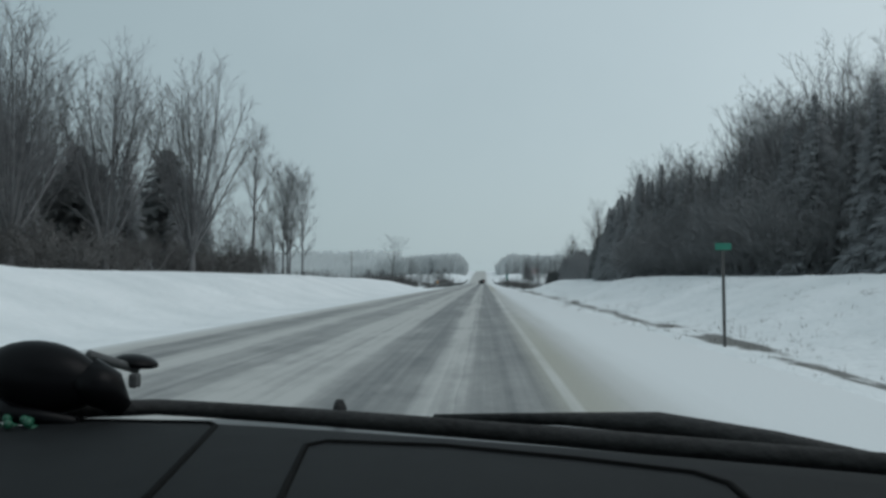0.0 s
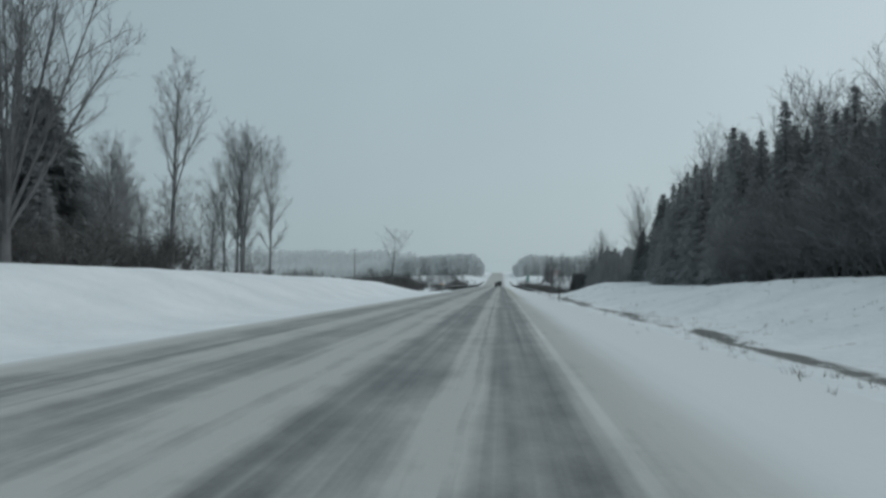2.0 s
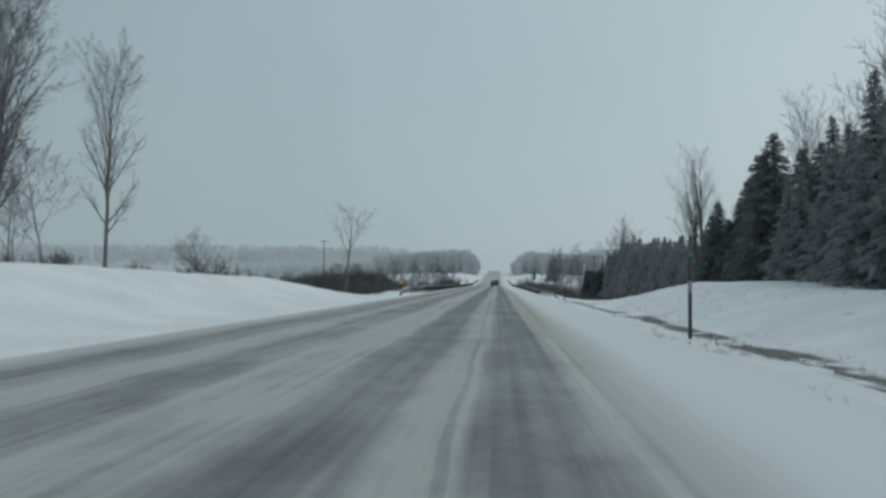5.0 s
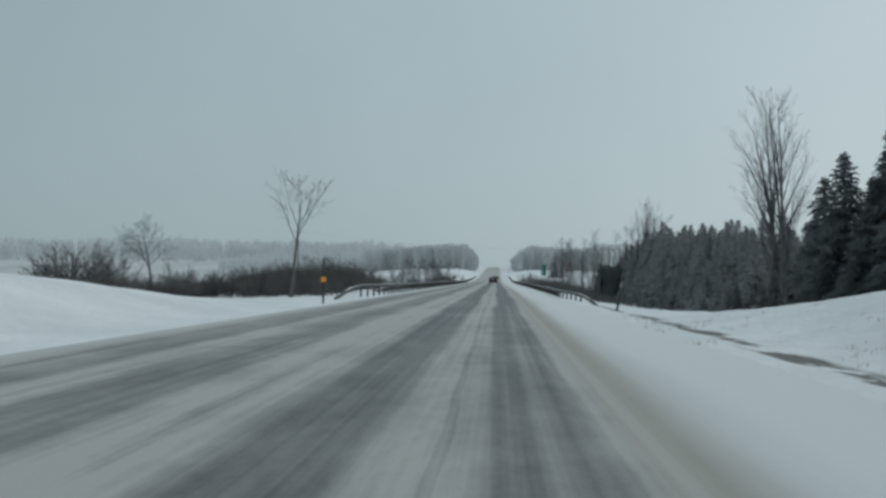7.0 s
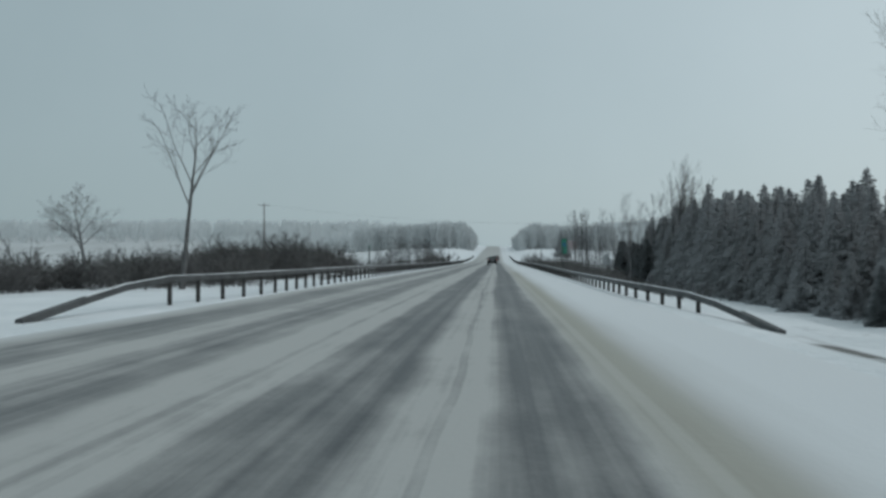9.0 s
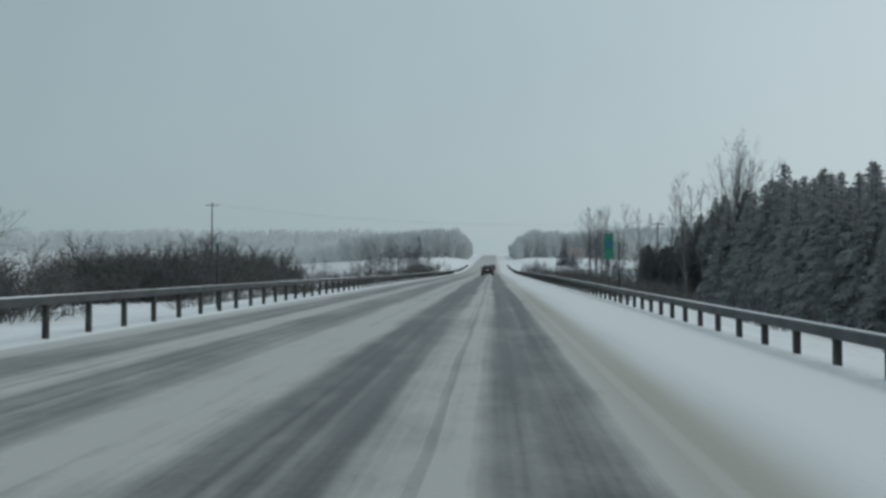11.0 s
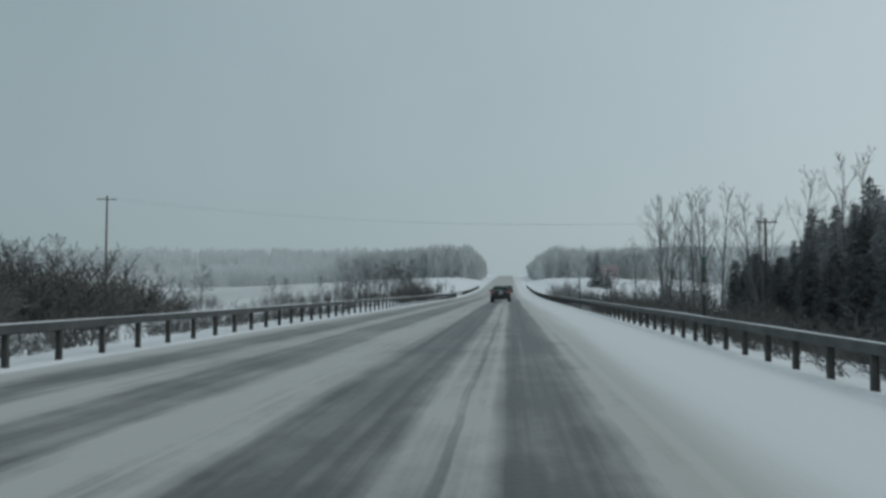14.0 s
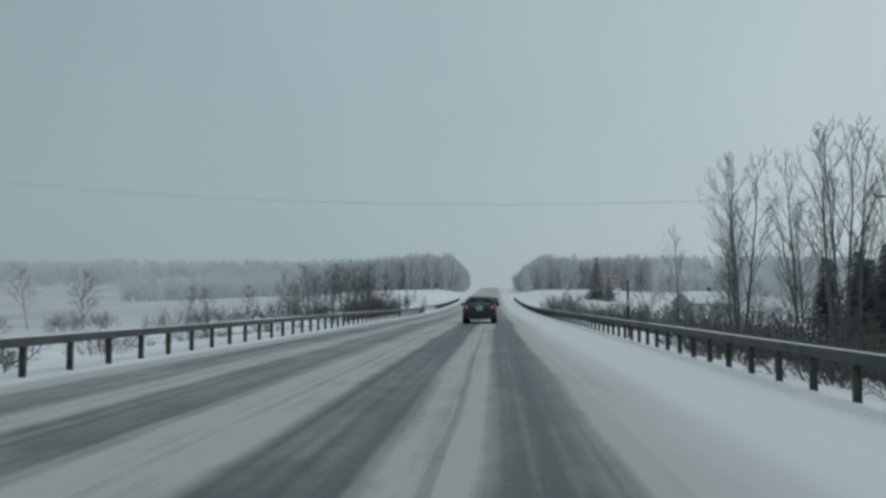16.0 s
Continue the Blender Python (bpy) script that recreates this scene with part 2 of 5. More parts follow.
def road_surface():
    """Asphalt under drifting snow: wheel tracks worn dark, packed snow between them, dirt along the edge."""
    m = bpy.data.materials.new("snowy_asphalt")
    m.use_nodes = True
    n, l = nodes_of(m)
    bsdf = n["Principled BSDF"]
    geo = n.new("ShaderNodeNewGeometry")
    sep = n.new("ShaderNodeSeparateXYZ")
    l.new(geo.outputs["Position"], sep.inputs[0])

    def calc(op, a, b=None, c=None):
        q = n.new("ShaderNodeMath")
        q.operation = op
        for i, v in enumerate((a, b, c)):
            if v is None:
                continue
            if isinstance(v, (int, float)):
                q.inputs[i].default_value = v
            else:
                l.new(v, q.inputs[i])
        return q.outputs[0]

    def streak(sx, sy, detail=4, rough=0.55):
        mp = n.new("ShaderNodeMapping")
        mp.inputs["Scale"].default_value = (sx, sy, 1)
        l.new(geo.outputs["Position"], mp.inputs[0])
        t = n.new("ShaderNodeTexNoise")
        t.inputs["Scale"].default_value, t.inputs["Detail"].default_value, t.inputs["Roughness"].default_value = 1.0, detail, rough
        l.new(mp.outputs[0], t.inputs["Vector"])
        return t.outputs[0]

    # tracks are shifted sideways along the road to fit the camera's view
    drift = n.new("ShaderNodeMapRange")
    drift.inputs[1].default_value, drift.inputs[2].default_value, drift.inputs[3].default_value, drift.inputs[4].default_value = 15, 140, -0.15, 0.0
    l.new(sep.outputs[1], drift.inputs[0])
    wander = calc("ADD", calc("MULTIPLY_ADD", streak(0.05, 0.03, 2), 0.36, -0.18), calc("MULTIPLY_ADD", streak(0.5, 0.22, 3), 0.22, -0.11))
    x = calc("ADD", calc("ADD", sep.outputs[0], drift.outputs[0]), wander)
    def slide(amount):
        """Sideways shift of the marks, fitted to the view from the camera's straight path."""
        g = n.new("ShaderNodeMapRange")
        g.inputs[1].default_value, g.inputs[2].default_value, g.inputs[3].default_value, g.inputs[4].default_value = 25, 150, amount, 0.0
        l.new(sep.outputs[1], g.inputs[0])
        return g.outputs[0]

    x_right = calc("ADD", calc("ADD", sep.outputs[0], slide(0.14)), wander)
    x_line = calc("ADD", sep.outputs[0], slide(0.40))
    worn = n.new("ShaderNodeMapRange")
    worn.inputs[1].default_value, worn.inputs[2].default_value, worn.inputs[3].default_value, worn.inputs[4].default_value = 95, 195, 0.76, 1.0
    l.new(sep.outputs[1], worn.inputs[0])
    long_a, long_b, blow = streak(6.5, 0.03, 5), streak(1.8, 0.06, 5), streak(0.55, 0.24, 6, 0.68)
    bare = None
    for centre, half, depth in ((-1.38, 0.57, 1.0), (0.40, 0.50, 1.0), (-3.75, 0.66, 0.72), (-5.62, 0.62, 0.72), (-0.42, 0.05, 0.5), (-0.80, 0.04, 0.3), (-2.45, 0.06, 0.25), (-4.68, 0.05, 0.2), (-0.6, 1.6, 0.14)):
        d = calc("ABSOLUTE", calc("SUBTRACT", x_right if centre > 0 else x, centre))
        t = n.new("ShaderNodeMapRange")
        t.interpolation_type = "SMOOTHSTEP"
        t.inputs[1].default_value, t.inputs[2].default_value, t.inputs[3].default_value, t.inputs[4].default_value = half * 0.62, half * 1.28, depth, 0.0
        l.new(d, t.inputs[0])
        bare = t.outputs[0] if bare is None else calc("MAXIMUM", bare, t.outputs[0])
    bare = calc("MULTIPLY", bare, worn.outputs[0])
    bare = calc("ADD", bare, calc("MULTIPLY_ADD", long_a, 1.2, -0.6))
    bare = calc("ADD", bare, calc("MULTIPLY_ADD", long_b, 0.8, -0.42))
    bare = calc("ADD", bare, calc("MULTIPLY_ADD", blow, 1.3, -0.68))
    bare = calc("ADD", bare, calc("MULTIPLY_ADD", streak(1.6, 0.7, 6, 0.7), 0.9, -0.45))
    # the carriageway: outside it the snow stays
    lane = n.new("ShaderNodeMapRange")
    lane.inputs[1].default_value, lane.inputs[2].default_value, lane.inputs[3].default_value, lane.inputs[4].default_value = 3.6, 4.5, 1, 0
    out = calc("MAXIMUM", calc("ADD", x_right, 2.60), calc("SUBTRACT", -2.65, x))
    l.new(out, lane.inputs[0])
    # haze painted in: far ahead the bare asphalt fades to snow colour
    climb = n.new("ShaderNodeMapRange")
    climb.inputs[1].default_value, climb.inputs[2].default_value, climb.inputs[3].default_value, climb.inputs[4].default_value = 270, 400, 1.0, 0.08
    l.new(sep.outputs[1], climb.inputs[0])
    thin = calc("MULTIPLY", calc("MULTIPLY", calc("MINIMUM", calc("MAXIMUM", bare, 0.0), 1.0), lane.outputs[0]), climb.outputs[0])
    snow = n.new("ShaderNodeMix")
    snow.data_type = "RGBA"
    snow.inputs[6].default_value, snow.inputs[7].default_value = (0.41, 0.415, 0.402, 1), (0.066, 0.069, 0.071, 1)
    l.new(thin, snow.inputs[0])
    # the bare asphalt is polished darker along the wheels' lines, greyer with salt between
    wet = n.new("ShaderNodeMix")
    wet.data_type = "RGBA"
    wet.inputs[6].default_value, wet.inputs[7].default_value = (0.046, 0.049, 0.052, 1), (0.098, 0.101, 0.102, 1)
    salt = n.new("ShaderNodeMapRange")
    salt.inputs[1].default_value, salt.inputs[2].default_value = 0.36, 0.64
    l.new(calc("ADD", calc("MULTIPLY", streak(4.0, 0.02, 4), 0.6), calc("MULTIPLY", streak(11.0, 0.05, 3), 0.4)), salt.inputs[0])
    l.new(salt.outputs[0], wet.inputs[0])
    l.new(wet.outputs[2], snow.inputs[7])
    # shoulders: cleaner snow
    edge = n.new("ShaderNodeMapRange")
    edge.interpolation_type = "SMOOTHSTEP"
    edge.inputs[1].default_value, edge.inputs[2].default_value = 3.7, 5.0
    l.new(calc("ADD", out, calc("MULTIPLY_ADD", long_b, 0.8, -0.4)), edge.inputs[0])
    clean = n.new("ShaderNodeMix")
    clean.data_type = "RGBA"
    clean.inputs[7].default_value = (0.64, 0.666, 0.678, 1)
    l.new(edge.outputs[0], clean.inputs[0])
    l.new(snow.outputs[2], clean.inputs[6])
    def stretch(a, b, c, e):
        """1 between b and c along the road, fading out to a and e."""
        out = []
        for lo, hi, p, q in ((a, b, 0, 1), (c, e, 1, 0)):
            g = n.new("ShaderNodeMapRange")
            g.inputs[1].default_value, g.inputs[2].default_value, g.inputs[3].default_value, g.inputs[4].default_value = lo, hi, p, q
            l.new(sep.outputs[1], g.inputs[0])
            out.append(g.outputs[0])
        return calc("MULTIPLY", *out)

    # dirty slush strip beside the edge line
    d = n.new("ShaderNodeMapRange")
    d.interpolation_type = "SMOOTHSTEP"
    d.inputs[1].default_value, d.inputs[2].default_value, d.inputs[3].default_value, d.inputs[4].default_value = 0.05, 0.50, 0.8, 0
    l.new(calc("ABSOLUTE", calc("SUBTRACT", x_line, 1.34)), d.inputs[0])
    dirty = n.new("ShaderNodeMix")
    dirty.data_type = "RGBA"
    dirty.inputs[7].default_value = (0.30, 0.292, 0.235, 1)
    l.new(calc("MULTIPLY", d.outputs[0], calc("MULTIPLY", calc("MAXIMUM", stretch(-80, -60, 12, 32), stretch(80, 100, 190, 215)), calc("MULTIPLY_ADD", streak(0.3, 0.05, 3), 0.8, 0.4))), dirty.inputs[0])
    l.new(clean.outputs[2], dirty.inputs[6])
    mark = n.new("ShaderNodeMapRange")
    mark.interpolation_type = "SMOOTHSTEP"
    mark.inputs[1].default_value, mark.inputs[2].default_value, mark.inputs[3].default_value, mark.inputs[4].default_value = 0.03, 0.085, 0.75, 0
    l.new(calc("ABSOLUTE", calc("SUBTRACT", x_line, 1.22)), mark.inputs[0])
    line = n.new("ShaderNodeMix")
    line.data_type = "RGBA"
    line.inputs[7].default_value = (0.56, 0.57, 0.56, 1)
    l.new(calc("MULTIPLY", mark.outputs[0], calc("MINIMUM", calc("MAXIMUM", calc("MULTIPLY_ADD", streak(0.8, 0.12, 4, 0.6), 3.0, -0.9), 0.0), calc("MULTIPLY_ADD", stretch(-60, -40, 70, 95), 0.7, 0.3))), line.inputs[0])
    l.new(dirty.outputs[2], line.inputs[6])
    l.new(line.outputs[2], bsdf.inputs["Base Color"])
    r = n.new("ShaderNodeMapRange")
    r.inputs[3].default_value, r.inputs[4].default_value = 0.85, 0.5
    l.new(thin, r.inputs[0])
    l.new(r.outputs[0], bsdf.inputs["Roughness"])
    bp = n.new("ShaderNodeBump")
    bp.inputs["Strength"].default_value, bp.inputs["Distance"].default_value = 0.35, 0.03
    l.new(calc("SUBTRACT", calc("MULTIPLY", streak(14, 9, 4), 0.5), thin), bp.inputs["Height"])
    l.new(bp.outputs[0], bsdf.inputs["Normal"])
    return m


SNOW, ROAD = snow_ground(), road_surface()


# ---- helpers for meshes ----
def part(name, bm, mat, parent=None, label="", smooth=False):
    me = bpy.data.meshes.new(name)
    bm.to_mesh(me)
    bm.free()
    return mesh_part(name, me, mat, parent, label, smooth)


def mesh_part(name, me, mat, parent=None, label="", smooth=False):
    if mat and not me.materials:
        me.materials.append(mat)
    if smooth:
        me.polygons.foreach_set("use_smooth", [True] * len(me.polygons))
    ob = new(name, me)
    ob.parent = parent
    return tagged(ob, label)


def raw(name, verts, faces):
    me = bpy.data.meshes.new(name)
    me.from_pydata(verts, [], faces)
    me.update()
    return me


def thing(name, x, y, z, turn=0.0, scale=1.0):
    ob = new(name)
    ob.empty_display_size = 0.2
    ob.matrix_basis = pose(x, y, z, 0, 0, turn) @ Matrix.Scale(scale, 4)
    return ob


def box(bm, cx, cy, cz, sx, sy, sz, bevel=0.0, turn=None):
    r = bmesh.ops.create_cube(bm, size=1.0)
    m = Matrix.Translation((cx, cy, cz)) @ (turn or Matrix()) @ Matrix.Diagonal((sx, sy, sz, 1))
    bmesh.ops.transform(bm, matrix=m, verts=r["verts"])
    if bevel:
        es = {e for v in r["verts"] for e in v.link_edges}
        bmesh.ops.bevel(bm, geom=list(es), offset=bevel, segments=2, affect="EDGES", profile=0.6)
    return bm


def boxed(*a, **k):
    return box(bmesh.new(), *a, **k)


def tube(bm, pts, radii, sides=8, cap=True):
    rings = []
    for i, pnt in enumerate(pts):
        a, b = Vector(pts[max(i - 1, 0)]), Vector(pts[min(i + 1, len(pts) - 1)])
        q = (b - a).to_track_quat("Z", "Y")
        rings.append([bm.verts.new(Vector(pnt) + q @ Vector((math.cos(k * math.tau / sides) * radii[i], math.sin(k * math.tau / sides) * radii[i], 0))) for k in range(sides)])
    for r0, r1 in zip(rings, rings[1:]):
        for k in range(sides):
            bm.faces.new((r0[k], r0[(k + 1) % sides], r1[(k + 1) % sides], r1[k]))
    if cap:
        bm.faces.new(rings[0][::-1])
        bm.faces.new(rings[-1])
    return bm


# ---- terrain ----
def smooth(a, b, v):
    v = min(max((v - a) / (b - a), 0.0), 1.0)
    return v * v * (3 - 2 * v)


def road_z(y):
    """Level at first, then a long climb towards the hills."""
    if y < 300:
        return 0.0
    if y < 420:
        return 0.5 * 0.028 / 120 * (y - 300) ** 2
    if y < 700:
        return 1.68 + 0.028 * (y - 420)
    return 9.52 + 0.028 * 60 * smooth(700, 820, y)


def ground_z(x, y):
    rz = road_z(y)
    shift = 12 * smooth(20, 33, -x) + 7 * smooth(11, 19, x)
    cut = 1 - smooth(120 + shift, 152 + shift, y)
    far = smooth(360, 420, y)
    n1 = noise.noise(Vector((x * 0.07, y * 0.05, 0.3)))
    n2 = noise.noise(Vector((x * 0.5, y * 0.35, 5.1)))
    if x > 1.2:
        shoulder = -0.10 * smooth(1.5, 4.5, x) - 0.05 * smooth(3.0, 4.6, x) - 0.12 * smooth(4.4, 5.4, x)
        bank = (1.55 - 0.32 * smooth(58, 80, y) * (1 - smooth(106, 122, y))) * smooth(5.6, 12.5, x) + 0.5 * smooth(13, 30, x)
        low = -0.25 * smooth(5, 7, x) - 2.4 * smooth(7, 17, x)
    else:
        shoulder = -0.08 * smooth(6.6, 8.0, -x)
        bank = (1.75 * smooth(8.6, 15.5, -x) + 0.4 * smooth(16, 30, -x)) * (1 - 0.32 * smooth(95, 135, y))
        low = -0.9 * smooth(8.6, 17, -x) - 0.7 * smooth(20, 45, -x)
    cutfar = far * 1.2 * smooth(7.5, 18, abs(x + 1.7))
    side = smooth(30, 120, abs(x))
    plain = rz * (1 - side) + side * (21 * smooth(600, 900, y))
    z = plain + shoulder + bank * cut + low * (1 - cut) * (1 - far) + cutfar
    rough = smooth(5.0, 9.0, x) if x > 0 else smooth(8.6, 12.0, -x)
    n3 = noise.noise(Vector((x * 1.3, y * 0.8, 2.2)))
    return z + rough * (0.22 * n1 + 0.07 * n2 + 0.075 * n3)


def grid_axis(pairs):
    out = []
    for a, b, step in pairs:
        k = max(1, round((b - a) / step))
        out += [a + (b - a) * i / k for i in range(k)]
    return out + [pairs[-1][1]]


def build_ground():
    xs = grid_axis([(-1600, -400, 200), (-400, -120, 40), (-120, -40, 8), (-40, -16, 2), (-16, -7.2, 0.5), (-7.2, 4.0, 2.8), (4.0, 14, 0.5), (14, 40, 2), (40, 120, 8), (120, 400, 40), (400, 1600, 200)])
    ys = grid_axis([(-300, -20, 28), (-20, 160, 0.9), (160, 360, 3), (360, 1000, 16), (1000, 3000, 200)])
    verts = []
    for y in ys:
        for x in xs:
            z = ground_z(x, y)
            if -7.6 < x < 4.2:
                z -= 0.10
            verts.append((x, y, z))
    w = len(xs)
    faces = [(j * w + i, j * w + i + 1, (j + 1) * w + i + 1, (j + 1) * w + i) for j in range(len(ys) - 1) for i in range(w - 1)]
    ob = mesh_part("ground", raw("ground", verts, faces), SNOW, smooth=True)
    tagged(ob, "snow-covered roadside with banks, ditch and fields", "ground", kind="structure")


def build_road():
    xs = [-7.75, -7.0, -6.4, -4.5, -2.6, -0.8, 1.2, 2.4, 3.4, 4.35]
    ys = grid_axis([(-300, -20, 40), (-20, 300, 8), (300, 830, 8)])
    verts = []
    for y in ys:
        for x in xs:
            verts.append((x, y, ground_z(x, y) + 0.012 - (0.06 if x in (xs[0], xs[-1]) else 0.0)))
    w = len(xs)
    faces = [(j * w + i, j * w + i + 1, (j + 1) * w + i + 1, (j + 1) * w + i) for j in range(len(ys) - 1) for i in range(w - 1)]
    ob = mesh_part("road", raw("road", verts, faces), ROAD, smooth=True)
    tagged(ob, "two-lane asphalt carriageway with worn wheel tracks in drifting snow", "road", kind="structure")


build_ground()
build_road()


# ---- trees ----
class Limbs:
    """Gathers tapered limbs into vertex and face lists."""

    def __init__(self):
        self.v, self.f = [], []

    def limb(self, pts, radii, sides):
        base = len(self.v)
        for i, pnt in enumerate(pts):
            d = (pts[min(i + 1, len(pts) - 1)] - pts[max(i - 1, 0)])
            q = d.to_track_quat("Z", "Y")
            for k in range(sides):
                a = k * math.tau / sides
                self.v.append(tuple(pnt + q @ Vector((math.cos(a) * radii[i], math.sin(a) * radii[i], 0))))
        for i in range(len(pts) - 1):
            for k in range(sides):
                a, b = base + i * sides + k, base + i * sides + (k + 1) % sides
                self.f.append((a, b, b + sides, a + sides))

    def twig(self, a, b, width):
        i = len(self.v)
        s = (b - a).orthogonal().normalized() * width
        self.v += [tuple(a - s), tuple(a + s), tuple(b)]
        self.f.append((i, i + 1, i + 2))

    def sliver(self, pts, width):
        """A thin branch: two crossed tapering slips."""
        a, b = pts[0], pts[-1]
        s = (b - a).orthogonal().normalized() * width
        t = (b - a).normalized().cross(s)
        for w in (s, t):
            i = len(self.v)
            self.v += [tuple(a - w), tuple(a + w), tuple(b)]
            self.f.append((i, i + 1, i + 2))

    def mesh(self, name):
        return raw(name, self.v, self.f)


def grow(rng, limbs, start, way, length, radius, level, style):
    """One limb and, along it, the limbs that it carries."""
    if level >= style["levels"]:
        limbs.twig(start, start + (way.normalized() + Vector((rng.gauss(0, 0.1), rng.gauss(0, 0.1), style["up"]))) * length, style.get("twig", 0.014))
        return
    steps = (5, 4, 2, 1)[min(level, 3)]
    pts, radii = [start.copy()], [radius]
    d = way.normalized()
    for i in range(steps):
        d = (d + Vector((rng.gauss(0, 1), rng.gauss(0, 1), rng.gauss(0, 0.5))) * style["wobble"] + Vector((0, 0, style["up"] * (0.6 if level else 0.2)))).normalized()
        pts.append(pts[-1] + d * length / steps)
        radii.append(max(radius * (1 - (i + 1) / steps * 0.75), 0.006))
    if level >= style.get("thin", 3):
        limbs.sliver(pts, max(radius * 0.9, style.get("twig", 0.014)))
    else:
        limbs.limb(pts, radii, style.get("sides", (7, 5, 3))[level])
    n = style["kids"][min(level, len(style["kids"]) - 1)]
    lo = style["clear"] if level == 0 else 0.22
    spin = rng.random() * math.tau
    for k in range(n):
        f = lo + (1 - lo) * ((k + rng.random() * 0.9) / n)
        j = min(int(f * steps), steps - 1)
        at = pts[j].lerp(pts[j + 1], f * steps - j)
        along = (pts[j + 1] - pts[j]).normalized()
        spin += 2.4 + rng.gauss(0, 0.4)
        side = along.orthogonal().normalized()
        side.rotate(Matrix.Rotation(spin, 3, along))
        spread = radians(style["spread"][min(level, len(style["spread"]) - 1)] + rng.gauss(0, 8))
        nd = along * math.cos(spread) + side * math.sin(spread)
        ratio = style["ratio"][min(level, len(style["ratio"]) - 1)]
        ln = length * ratio * (1.15 - 0.55 * f) * rng.uniform(0.75, 1.15)
        grow(rng, limbs, at, nd, ln, max(radii[j] * rng.uniform(0.36, 0.54), 0.007), level + 1, style)


STYLES = {
    "fan": dict(fork=0.22, levels=4, twig=0.014, kids=(14, 13, 6, 5), spread=(34, 26, 30, 34), ratio=(0.7, 0.38, 0.46, 0.6), clear=0.10, wobble=0.03, up=0.09),
    "upright": dict(egg=True, twig=0.011, levels=4, kids=(26, 8, 5, 4), spread=(27, 26, 30, 34), ratio=(0.34, 0.46, 0.48, 0.55), clear=0.22, wobble=0.03, up=0.07),
    "tall": dict(levels=4, twig=0.011, kids=(17, 9, 5, 4), spread=(32, 27, 32, 36), ratio=(0.36, 0.46, 0.48, 0.55), clear=0.38, wobble=0.05, up=0.12),
    "fan_deep": dict(fork=0.22, levels=4, twig=0.013, kids=(12, 10, 5, 3), spread=(34, 26, 30, 34), ratio=(0.7, 0.38, 0.48, 0.62), clear=0.10, wobble=0.03, up=0.09),
    "upright_deep": dict(egg=True, twig=0.013, levels=4, kids=(18, 7, 4, 3), spread=(26, 28, 30, 34), ratio=(0.38, 0.46, 0.50, 0.6), clear=0.14, wobble=0.035, up=0.11),
    "slim": dict(twig=0.008, levels=4, kids=(13, 5, 4, 3), spread=(24, 26, 32, 36), ratio=(0.33, 0.5, 0.5, 0.5), clear=0.3, wobble=0.07, up=0.12),
    "vase": dict(levels=4, twig=0.012, kids=(9, 6, 4, 3), spread=(40, 32, 36, 38), ratio=(0.62, 0.46, 0.45, 0.5), clear=0.48, wobble=0.06, up=0.08),
    "round": dict(levels=4, kids=(13, 8, 6, 5), spread=(52, 40, 38, 40), ratio=(0.6, 0.55, 0.5, 0.5), clear=0.3, wobble=0.07, up=0.03),
    "scrub": dict(levels=4, kids=(11, 7, 5, 3), spread=(34, 34, 36), ratio=(0.45, 0.5, 0.5, 0.55), clear=0.22, wobble=0.10, up=0.08),
}


